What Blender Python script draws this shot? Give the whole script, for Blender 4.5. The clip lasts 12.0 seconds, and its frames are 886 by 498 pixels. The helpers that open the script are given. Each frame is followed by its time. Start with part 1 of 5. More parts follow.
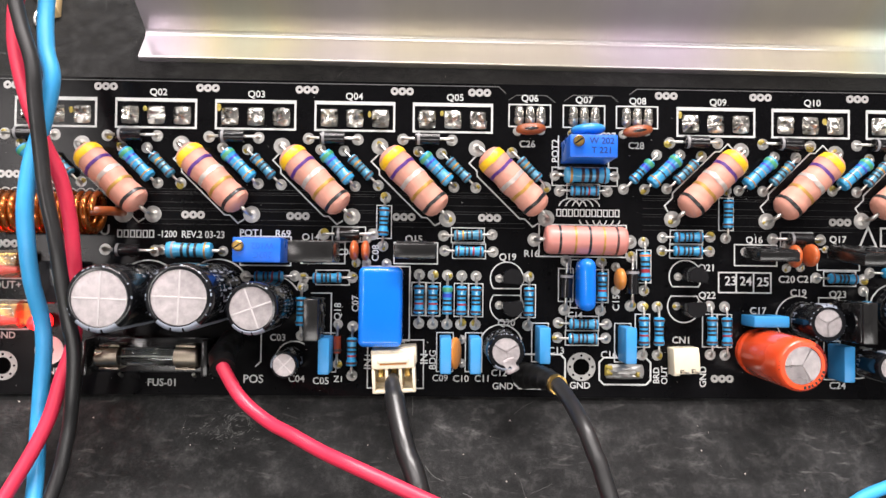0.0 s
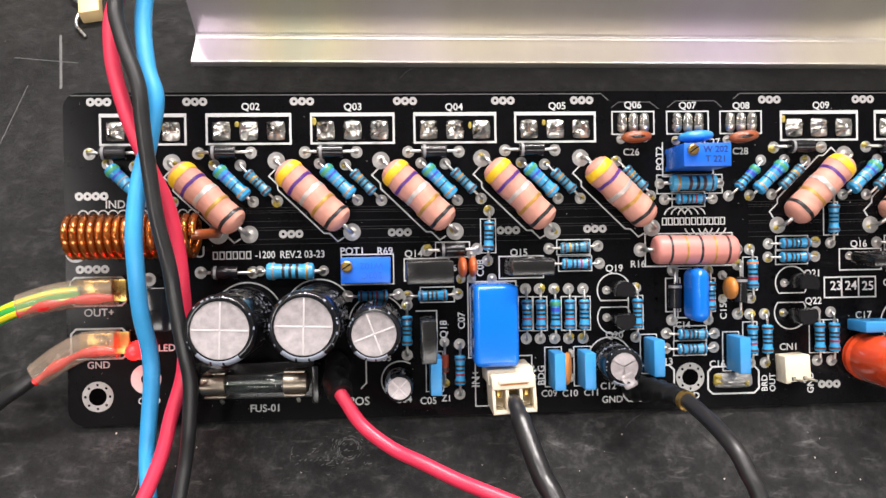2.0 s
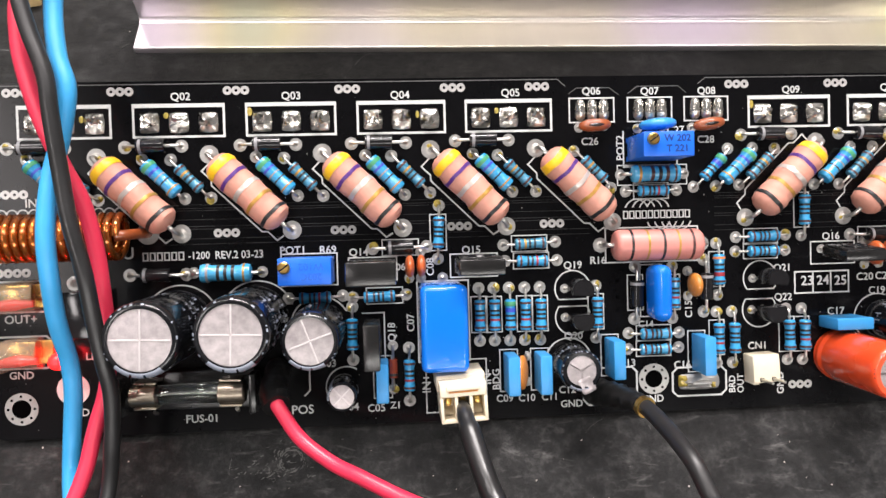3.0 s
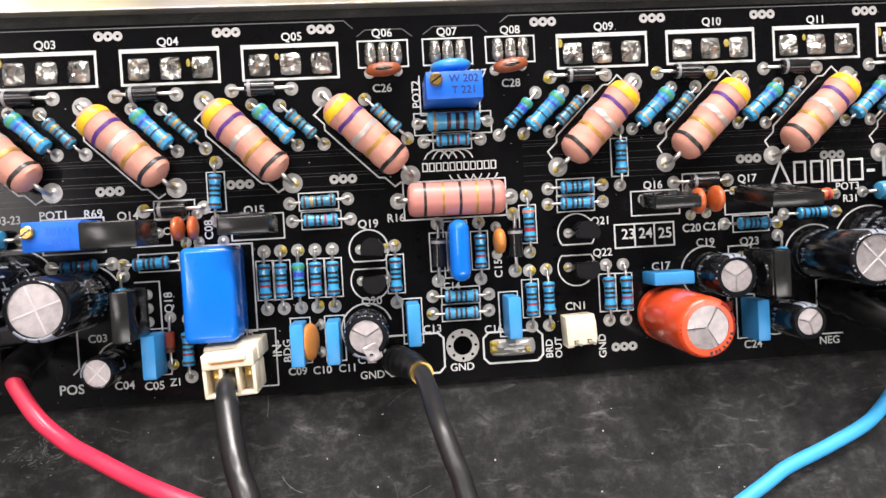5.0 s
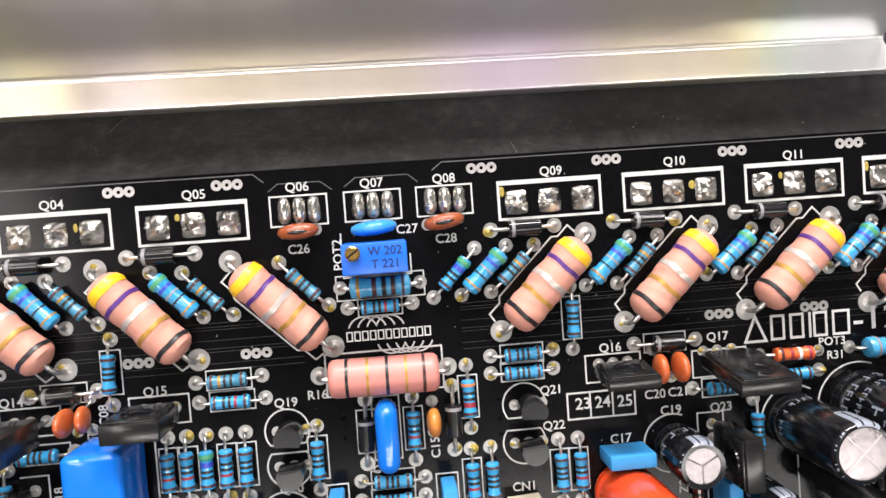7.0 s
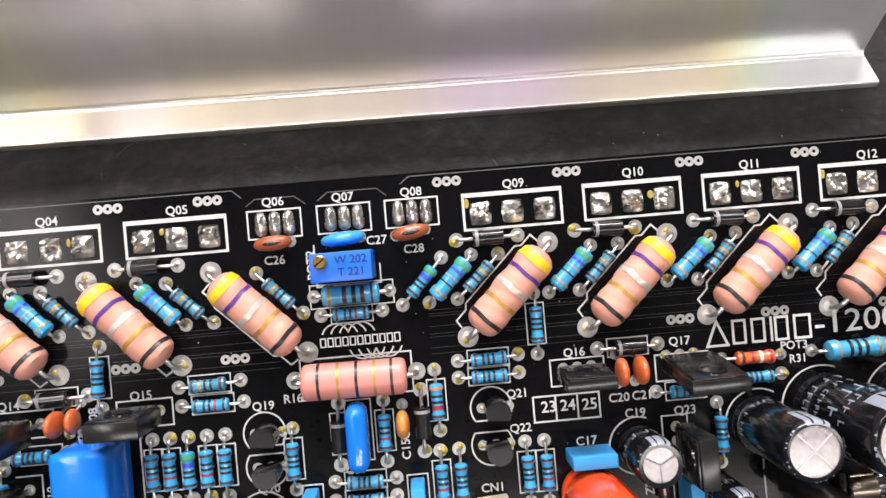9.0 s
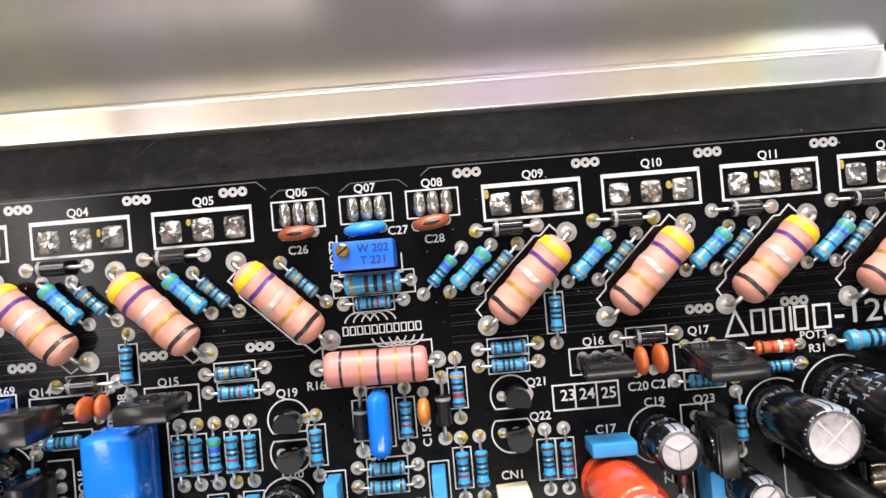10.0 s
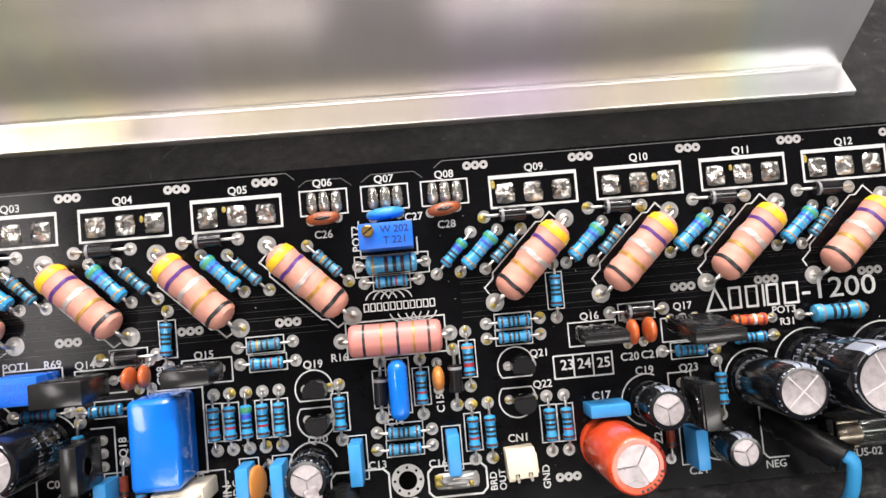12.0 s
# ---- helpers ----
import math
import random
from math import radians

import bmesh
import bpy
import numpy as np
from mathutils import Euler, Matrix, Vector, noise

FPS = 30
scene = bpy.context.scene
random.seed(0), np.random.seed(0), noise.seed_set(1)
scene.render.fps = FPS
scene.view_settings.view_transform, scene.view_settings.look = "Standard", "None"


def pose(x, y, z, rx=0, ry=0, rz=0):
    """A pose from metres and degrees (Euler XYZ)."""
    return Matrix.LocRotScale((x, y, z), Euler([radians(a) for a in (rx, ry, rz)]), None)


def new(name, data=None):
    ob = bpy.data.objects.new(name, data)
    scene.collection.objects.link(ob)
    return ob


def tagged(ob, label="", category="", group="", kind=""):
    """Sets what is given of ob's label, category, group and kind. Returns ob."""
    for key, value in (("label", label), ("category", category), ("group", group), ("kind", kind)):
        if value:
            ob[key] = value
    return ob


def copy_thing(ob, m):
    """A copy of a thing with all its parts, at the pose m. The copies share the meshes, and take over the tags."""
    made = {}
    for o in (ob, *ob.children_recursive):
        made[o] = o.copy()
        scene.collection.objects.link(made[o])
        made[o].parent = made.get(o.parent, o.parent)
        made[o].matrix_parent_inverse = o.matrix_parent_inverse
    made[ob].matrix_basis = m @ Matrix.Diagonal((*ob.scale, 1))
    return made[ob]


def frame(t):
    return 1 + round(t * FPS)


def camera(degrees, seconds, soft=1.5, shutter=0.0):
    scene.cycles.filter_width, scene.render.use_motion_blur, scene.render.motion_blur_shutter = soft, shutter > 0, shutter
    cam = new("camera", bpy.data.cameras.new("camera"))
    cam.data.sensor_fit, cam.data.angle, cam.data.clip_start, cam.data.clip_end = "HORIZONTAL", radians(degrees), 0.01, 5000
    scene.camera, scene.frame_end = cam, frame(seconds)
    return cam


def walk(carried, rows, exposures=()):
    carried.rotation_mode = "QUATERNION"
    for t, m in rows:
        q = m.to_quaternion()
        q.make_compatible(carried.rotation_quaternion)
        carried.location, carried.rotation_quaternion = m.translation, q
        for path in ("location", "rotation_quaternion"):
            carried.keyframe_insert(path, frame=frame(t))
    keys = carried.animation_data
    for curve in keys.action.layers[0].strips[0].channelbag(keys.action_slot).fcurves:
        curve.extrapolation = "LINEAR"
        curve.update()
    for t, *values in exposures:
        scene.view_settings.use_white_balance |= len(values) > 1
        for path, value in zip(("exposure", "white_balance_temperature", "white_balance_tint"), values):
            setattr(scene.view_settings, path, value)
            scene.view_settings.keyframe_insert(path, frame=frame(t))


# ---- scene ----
# The board leans on its front edge and on the transistors under its back edge. Board coordinates are millimetres:
# x along the board, y towards its back edge, z out of its top face.
MM = 0.001
LEAN_DEG = 34.0
BOARD = pose(0, 0, 0.0362, LEAN_DEG)


def on_board(x, y, z=0.0, turn=0.0):
    return BOARD @ pose(x * MM, y * MM, z * MM, 0, 0, turn)


cam = camera(62.85, 12.0, soft=1.5)
ROWS = [
    (0.0, 2.94, -34.54, 153.93, 1.267, -1.436, 0.664),
    (0.5, -14.06, -31.85, 148.61, 1.084, -2.281, 0.467),
    (1.0, -17.29, -24.60, 156.58, 0.905, -2.804, -0.033),
    (1.5, -23.30, -24.38, 153.53, 0.391, -3.188, -0.529),
    (2.0, -24.30, -27.24, 148.88, -0.253, -3.511, -0.920),
    (2.5, -17.63, -25.63, 139.88, -1.026, -3.770, -1.234),
    (2.7, -16.12, -24.73, 140.89, -1.371, -3.918, -1.340),
    (4.3, -1.11, -28.62, 135.02, -1.346, -5.022, -2.740),
    (4.5, 5.18, -29.43, 135.38, -1.579, -5.086, -2.892),
    (5.0, 23.22, -33.68, 131.53, -1.596, -4.708, -3.232),
    (5.5, 30.27, -29.21, 133.99, -2.376, -5.225, -3.577),
    (6.0, 38.50, -17.43, 125.09, -1.657, -4.269, -3.814),
    (6.5, 40.08, -12.07, 121.48, -1.349, -3.888, -4.008),
    (7.0, 38.81, -5.23, 115.99, -2.108, -4.359, -4.159),
    (9.0, 48.73, -8.81, 122.64, 0.092, -1.921, -4.880),
    (9.5, 49.53, -10.27, 123.98, -0.004, -1.330, -4.926),
    (10.0, 47.87, -11.15, 124.49, 0.413, -0.592, -4.897),
    (10.5, 45.35, -16.86, 126.67, -0.335, -0.975, -4.786),
    (11.0, 54.19, -17.54, 133.46, 0.385, -0.628, -4.585),
    (11.5, 41.68, -21.27, 141.80, 1.198, -1.821, -4.687),
    (12.0, 40.53, -19.75, 137.99, 2.958, -2.365, -5.090),
]
walk(cam, [(t, BOARD @ pose(x * MM, y * MM, z * MM, rx, ry, rz)) for t, x, y, z, rx, ry, rz in ROWS])
scene.view_settings.exposure = 0.1

# ---- world and lamps ----
world = bpy.data.worlds.new("world")
scene.world = world
world.use_nodes = True
world.node_tree.nodes["Background"].inputs[0].default_value = (0.80, 0.88, 1.0, 1)
world.node_tree.nodes["Background"].inputs[1].default_value = 0.05


def ceiling_tube(x, y, length, width, watts, turn=0.0):
    lamp = bpy.data.lights.new("ceiling_tube", "AREA")
    lamp.shape, lamp.size, lamp.size_y, lamp.energy, lamp.color = "RECTANGLE", length, width, watts, (1.0, 0.925, 0.91)
    ob = new("ceiling_tube", lamp)
    ob.matrix_world = pose(x, y, 2.36, 0, 0, turn)
    return ob


ceiling_tube(-0.35, 0.05, 1.2, 0.20, 22)
ceiling_tube(0.15, 1.45, 1.8, 0.30, 150)
ceiling_tube(1.05, 0.30, 0.20, 1.2, 21)
ceiling_tube(-1.30, 0.40, 0.20, 1.2, 16)
ceiling_tube(-1.45, -1.40, 0.35, 1.1, 17)

# a wide unseen strip light, added behind the camera to brighten the aluminium flange
wall_fill = bpy.data.lights.new("wall_fill", "AREA")
wall_fill.shape, wall_fill.size, wall_fill.size_y, wall_fill.energy, wall_fill.color = "RECTANGLE", 2.7, 0.35, 31, (1.0, 0.96, 0.93)
new("wall_fill", wall_fill).matrix_world = pose(0.55, -1.96, 1.22, 90)

# ---- materials ----


def material(name, color, rough=0.5, metal=0.0, coat=0.0, spec=0.5):
    m = bpy.data.materials.new(name)
    m.use_nodes = True
    b = m.node_tree.nodes["Principled BSDF"]
    b.inputs["Base Color"].default_value = (*color, 1)
    b.inputs["Roughness"].default_value = rough
    b.inputs["Metallic"].default_value = metal
    b.inputs["Coat Weight"].default_value = coat
    b.inputs["Coat Roughness"].default_value = 0.08
    b.inputs["Specular IOR Level"].default_value = spec
    return m


def node(m, kind, **values):
    n = m.node_tree.nodes.new(kind)
    for key, value in values.items():
        n.inputs[key.replace("_", " ")].default_value = value
    return n


def link(m, a, b):
    m.node_tree.links.new(a, b)


def shader(m):
    return m.node_tree.nodes["Principled BSDF"]


def ramp(m, source, stops):
    r = m.node_tree.nodes.new("ShaderNodeValToRGB")
    while len(r.color_ramp.elements) < len(stops):
        r.color_ramp.elements.new(0.5)
    for e, (at, c) in zip(r.color_ramp.elements, stops):
        e.position, e.color = at, (*c, 1) if len(c) == 3 else c
    link(m, source, r.inputs[0])
    return r.outputs[0]


def coords(m, stretch=(1, 1, 1), turn=0.0):
    c = m.node_tree.nodes.new("ShaderNodeTexCoord")
    g = m.node_tree.nodes.new("ShaderNodeMapping")
    g.inputs["Scale"].default_value = stretch
    g.inputs["Rotation"].default_value = (0, 0, radians(turn))
    link(m, c.outputs["Object"], g.inputs[0])
    return g.outputs[0]


def weather(m, color, grain, dirt=0.25, rough=0.4, spread=0.15, relief=0.1, depth=0.00005, stretch=(1, 1, 1)):
    """Two scales of variation in colour and roughness, and a fine relief. grain: repeats per metre."""
    where = coords(m, stretch)
    big = node(m, "ShaderNodeTexNoise", Scale=grain * 0.12, Detail=4.0, Roughness=0.6)
    fine = node(m, "ShaderNodeTexNoise", Scale=grain, Detail=6.0, Roughness=0.65)
    link(m, where, big.inputs["Vector"]), link(m, where, fine.inputs["Vector"])
    mix = node(m, "ShaderNodeMath")
    mix.operation = "ADD"
    link(m, big.outputs[0], mix.inputs[0]), link(m, fine.outputs[0], mix.inputs[1])
    half = node(m, "ShaderNodeMath")
    half.operation = "MULTIPLY"
    half.inputs[1].default_value = 0.5
    link(m, mix.outputs[0], half.inputs[0])
    low = tuple(v * (1 - dirt) for v in color)
    high = tuple(min(1.0, v * (1 + dirt)) for v in color)
    link(m, ramp(m, half.outputs[0], [(0.3, low), (0.7, high)]), shader(m).inputs["Base Color"])
    lo, hi = max(0.02, rough - spread), min(1.0, rough + spread)
    link(m, ramp(m, big.outputs[0], [(0.3, (lo,) * 3), (0.7, (hi,) * 3)]), shader(m).inputs["Roughness"])
    bump = node(m, "ShaderNodeBump", Strength=relief, Distance=depth)
    link(m, fine.outputs[0], bump.inputs["Height"]), link(m, bump.outputs[0], shader(m).inputs["Normal"])
    return m


def worn(name, color, grain, metal=0.0, coat=0.0, spec=0.5, **more):
    return weather(material(name, color, metal=metal, coat=coat, spec=spec), color, grain, **more)


MASK = worn("black_solder_mask", (0.0035, 0.0035, 0.004), 260, spec=0.12, rough=0.15, spread=0.04, relief=0.03, dirt=0.3)
FR4 = worn("laminate_edge", (0.05, 0.05, 0.045), 900, rough=0.6, relief=0.3)
SILK = worn("white_silkscreen", (0.54, 0.55, 0.54), 2500, rough=0.55, dirt=0.14, relief=0.15)
HOLE = material("open_hole", (0.001, 0.001, 0.001), 0.9, spec=0.02)
TIN = worn("tinned_pad", (0.37, 0.365, 0.35), 700, metal=0.5, rough=0.36, spread=0.1, dirt=0.2, relief=0.2)
SOLDER = worn("solder", (0.60, 0.58, 0.54), 900, metal=1.0, rough=0.27, spread=0.12, dirt=0.4, relief=0.4, depth=0.0002)
VIA = worn("sheen_tinned_via", (0.46, 0.45, 0.44), 700, metal=0.3, rough=0.36, spread=0.1, dirt=0.2, relief=0.2)
DULL_SOLDER = worn("dull_solder", (0.44, 0.425, 0.395), 900, metal=0.7, rough=0.42, spread=0.12, dirt=0.35, relief=0.4, depth=0.0001)
LEADWIRE = worn("lead_wire", (0.56, 0.55, 0.52), 900, metal=1.0, rough=0.36, relief=0.2)
FLUX = worn("flux_residue", (0.36, 0.28, 0.06), 900, rough=0.2, dirt=0.5, relief=0.5)
PINK = worn("pink_cement_coating", (0.59, 0.275, 0.205), 380, rough=0.58, dirt=0.12, spread=0.1, relief=0.45, depth=0.0003)
ROSE = worn("rose_cement_coating", (0.58, 0.225, 0.19), 420, rough=0.48, dirt=0.08, relief=0.25, depth=0.0001)
BLUE_R = worn("blue_resistor_lacquer", (0.032, 0.285, 0.55), 600, coat=0.6, rough=0.3, dirt=0.16, relief=0.1)
PALE_R = worn("light_blue_resistor_lacquer", (0.055, 0.33, 0.58), 600, coat=0.6, rough=0.3, dirt=0.16, relief=0.1)
DULL_R = worn("grey_blue_resistor_lacquer", (0.045, 0.215, 0.34), 600, coat=0.5, rough=0.32, dirt=0.2, relief=0.1)
ORANGE_R = worn("orange_resistor_lacquer", (0.70, 0.13, 0.03), 600, coat=0.5, rough=0.3, dirt=0.15)
BANDS = {
    "black": worn("band_black", (0.012, 0.012, 0.012), 900, rough=0.4, dirt=0.4),
    "brown": worn("band_brown", (0.055, 0.02, 0.018), 900, rough=0.4, dirt=0.3),
    "red": worn("band_red", (0.26, 0.022, 0.035), 900, rough=0.4, dirt=0.25),
    "orange": worn("band_orange", (0.70, 0.20, 0.05), 900, rough=0.4, dirt=0.2),
    "yellow": worn("band_yellow", (0.85, 0.50, 0.015), 700, rough=0.42, dirt=0.1),
    "green": worn("band_green", (0.06, 0.30, 0.15), 900, rough=0.4, dirt=0.2),
    "blue": worn("band_blue", (0.03, 0.06, 0.42), 900, rough=0.4, dirt=0.2),
    "violet": worn("band_violet", (0.09, 0.03, 0.20), 900, rough=0.4, dirt=0.25),
    "white": worn("band_white", (0.72, 0.72, 0.72), 900, rough=0.4, dirt=0.1),
    "silver": worn("band_silver", (0.56, 0.50, 0.46), 900, metal=0.4, rough=0.4, dirt=0.15),
    "gold": worn("band_gold", (0.42, 0.23, 0.05), 900, metal=0.35, rough=0.4, dirt=0.25),
    "grey": worn("band_grey", (0.25, 0.25, 0.26), 900, rough=0.4, dirt=0.2),
}
SLEEVE = worn("black_capacitor_sleeve", (0.006, 0.0065, 0.008), 260, rough=0.15, spread=0.05, relief=0.06, dirt=0.3)
SLEEVE_PRINT = worn("grey_sleeve_print", (0.26, 0.29, 0.35), 900, rough=0.35, dirt=0.12)
ALU_TOP = worn("aluminium_can_top", (0.45, 0.41, 0.415), 700, metal=0.6, rough=0.38, spread=0.14, dirt=0.4, relief=0.5, depth=0.0001)
ALU_SCORE = worn("bright_scored_aluminium", (0.58, 0.545, 0.545), 700, metal=0.3, rough=0.45, dirt=0.08)
RED_SLEEVE = worn("red_orange_sleeve", (0.78, 0.075, 0.018), 260, coat=0.5, rough=0.28, dirt=0.1, relief=0.06)
RED_PRINT = worn("dark_red_print", (0.20, 0.012, 0.006), 900, rough=0.4)
FILM_BLUE = worn("glossy_blue_epoxy", (0.005, 0.16, 0.70), 60, coat=0.35, spec=0.4, rough=0.14, spread=0.04, dirt=0.08, relief=0.25, depth=0.0008)
DISC_BLUE = worn("sky_blue_ceramic_glaze", (0.03, 0.27, 0.62), 500, coat=0.5, rough=0.3, dirt=0.1, relief=0.2)
BOX_BLUE = worn("blue_capacitor_case", (0.035, 0.27, 0.60), 500, rough=0.42, dirt=0.1, relief=0.15)
POT_BLUE = worn("trimmer_blue", (0.006, 0.13, 0.68), 500, rough=0.35, dirt=0.12, relief=0.1)
PRINT_DARK = worn("dark_blue_print", (0.004, 0.02, 0.12), 900, rough=0.5)
PRINT_FAINT = worn("faint_blue_print", (0.005, 0.10, 0.56), 900, rough=0.5)
BRASS = worn("brass_screw", (0.62, 0.40, 0.12), 900, metal=1.0, rough=0.32, dirt=0.25, relief=0.2)
CERAMIC = worn("ochre_ceramic_disc", (0.52, 0.19, 0.03), 700, coat=0.4, rough=0.4, dirt=0.18, relief=0.3)
CERAMIC_BROWN = worn("dark_rust_ceramic_disc", (0.27, 0.062, 0.016), 700, coat=0.5, rough=0.34, dirt=0.3, relief=0.3)
CERAMIC_RED = worn("brown_orange_ceramic_disc", (0.48, 0.10, 0.025), 700, coat=0.4, rough=0.38, dirt=0.2, relief=0.3)
EPOXY = worn("black_epoxy_moulding", (0.010, 0.010, 0.0105), 700, rough=0.24, dirt=0.3, relief=0.2)
MOULD = worn("dark_grey_moulding", (0.011, 0.011, 0.011), 500, rough=0.22, spread=0.08, dirt=0.45, relief=0.2)
GLASS_BODY = worn("dark_diode_body", (0.009, 0.009, 0.010), 600, rough=0.2, dirt=0.3)
RED_GLASS = worn("red_diode_body", (0.20, 0.032, 0.013), 700, coat=0.7, rough=0.2, dirt=0.3)
NYLON = worn("cream_nylon", (0.74, 0.66, 0.50), 500, rough=0.42, dirt=0.07, relief=0.12)
NICKEL = worn("nickel_cap", (0.34, 0.29, 0.23), 500, metal=1.0, rough=0.36, dirt=0.15)
COPPER = worn("enamelled_copper", (0.44, 0.115, 0.014), 500, metal=0.85, coat=0.7, rough=0.24, dirt=0.25, relief=0.1)
WIRE_RED = worn("red_wire_insulation", (0.66, 0.03, 0.075), 220, rough=0.42, dirt=0.14, relief=0.12, depth=0.0001)
LED_GLOW = worn("led_glow_red", (0.72, 0.012, 0.012), 220, coat=0.5, rough=0.3, dirt=0.3, relief=0.15, depth=0.0001)
WIRE_BLACK = worn("black_wire_insulation", (0.014, 0.014, 0.0145), 220, spec=0.6, rough=0.36, dirt=0.5, relief=0.2, depth=0.0001)
WIRE_BLUE = worn("blue_wire_insulation", (0.045, 0.36, 0.72), 220, rough=0.42, dirt=0.12, relief=0.12, depth=0.0001)
WIRE_GREEN = worn("green_wire_insulation", (0.04, 0.36, 0.06), 220, rough=0.4, dirt=0.12)
WIRE_YELLOW = worn("yellow_wire_insulation", (0.80, 0.68, 0.02), 220, rough=0.4, dirt=0.1)
SHRINK = worn("black_heat_shrink", (0.007, 0.007, 0.007), 300, spec=0.3, rough=0.4, dirt=0.35, relief=0.3, depth=0.0002)
CREAM = worn("yellowed_cream_plastic", (0.78, 0.56, 0.28), 300, rough=0.45, dirt=0.08)
SCRATCHED = worn("pale_scratch", (0.10, 0.10, 0.096), 900, rough=0.6, dirt=0.4)
TRACK_GLINT = worn("track_glint", (0.013, 0.013, 0.013), 900, rough=0.3, dirt=0.5)
FAINT = worn("faint_board_line", (0.10, 0.10, 0.10), 900, rough=0.4, dirt=0.3)


def anodised():
    """Brushed aluminium; coloured reflections are painted in as faint broad bands across its length."""
    base = (0.88, 0.88, 0.86)
    m = weather(material("reflection_tinted_aluminium", base, metal=0.74), base, 60, rough=0.31, spread=0.05, dirt=0.06, relief=0.06, stretch=(0.15, 4, 4))
    # pastel reflections of the room, put into the base colour
    film = node(m, "ShaderNodeTexNoise", Scale=13.0, Detail=1.0, Roughness=0.4)
    link(m, coords(m, (1.0, 0.15, 0.15)), film.inputs["Vector"])
    tint = ramp(m, film.outputs[0], [(0.32, (0.86, 0.92, 0.90)), (0.40, (0.93, 0.84, 0.92)), (0.46, (0.95, 0.88, 0.86)), (0.53, (0.98, 0.92, 0.72)), (0.60, (0.88, 0.94, 0.86)), (0.70, (0.92, 0.90, 0.95))])
    streak = node(m, "ShaderNodeTexNoise", Scale=45.0, Detail=5.0, Roughness=0.6)
    link(m, coords(m, (1.0, 0.1, 0.12)), streak.inputs["Vector"])
    grey = ramp(m, streak.outputs[0], [(0.3, (0.90,) * 3), (0.7, (1.0,) * 3)])
    mix = m.node_tree.nodes.new("ShaderNodeMix")
    mix.data_type, mix.blend_type = "RGBA", "MULTIPLY"
    mix.inputs[0].default_value = 1.0
    link(m, tint, mix.inputs[6]), link(m, grey, mix.inputs[7])
    link(m, mix.outputs[2], shader(m).inputs["Base Color"])
    return m


ALU = anodised()
PAINT = worn("wall_paint", (0.20, 0.20, 0.20), 30, rough=0.7, dirt=0.05)
FLOOR_MAT = worn("floor_vinyl", (0.15, 0.145, 0.14), 40, rough=0.5, dirt=0.15)
CEIL_MAT = worn("ceiling_tiles", (0.22, 0.22, 0.22), 40, rough=0.8, dirt=0.04)
GLASS = material("fuse_glass", (0.85, 0.88, 0.86), 0.04)
shader(GLASS).inputs["Transmission Weight"].default_value = 1.0
CLEAR_SLEEVE = worn("cloudy_clear_sleeve", (0.40, 0.31, 0.23), 300, rough=0.14, dirt=0.25)
shader(CLEAR_SLEEVE).inputs["Alpha"].default_value = 0.36
RED_LED = material("lit_red_led", (0.8, 0.02, 0.02), 0.3)
shader(RED_LED).inputs["Emission Color"].default_value = (1.0, 0.012, 0.012, 1)
shader(RED_LED).inputs["Emission Strength"].default_value = 3.5


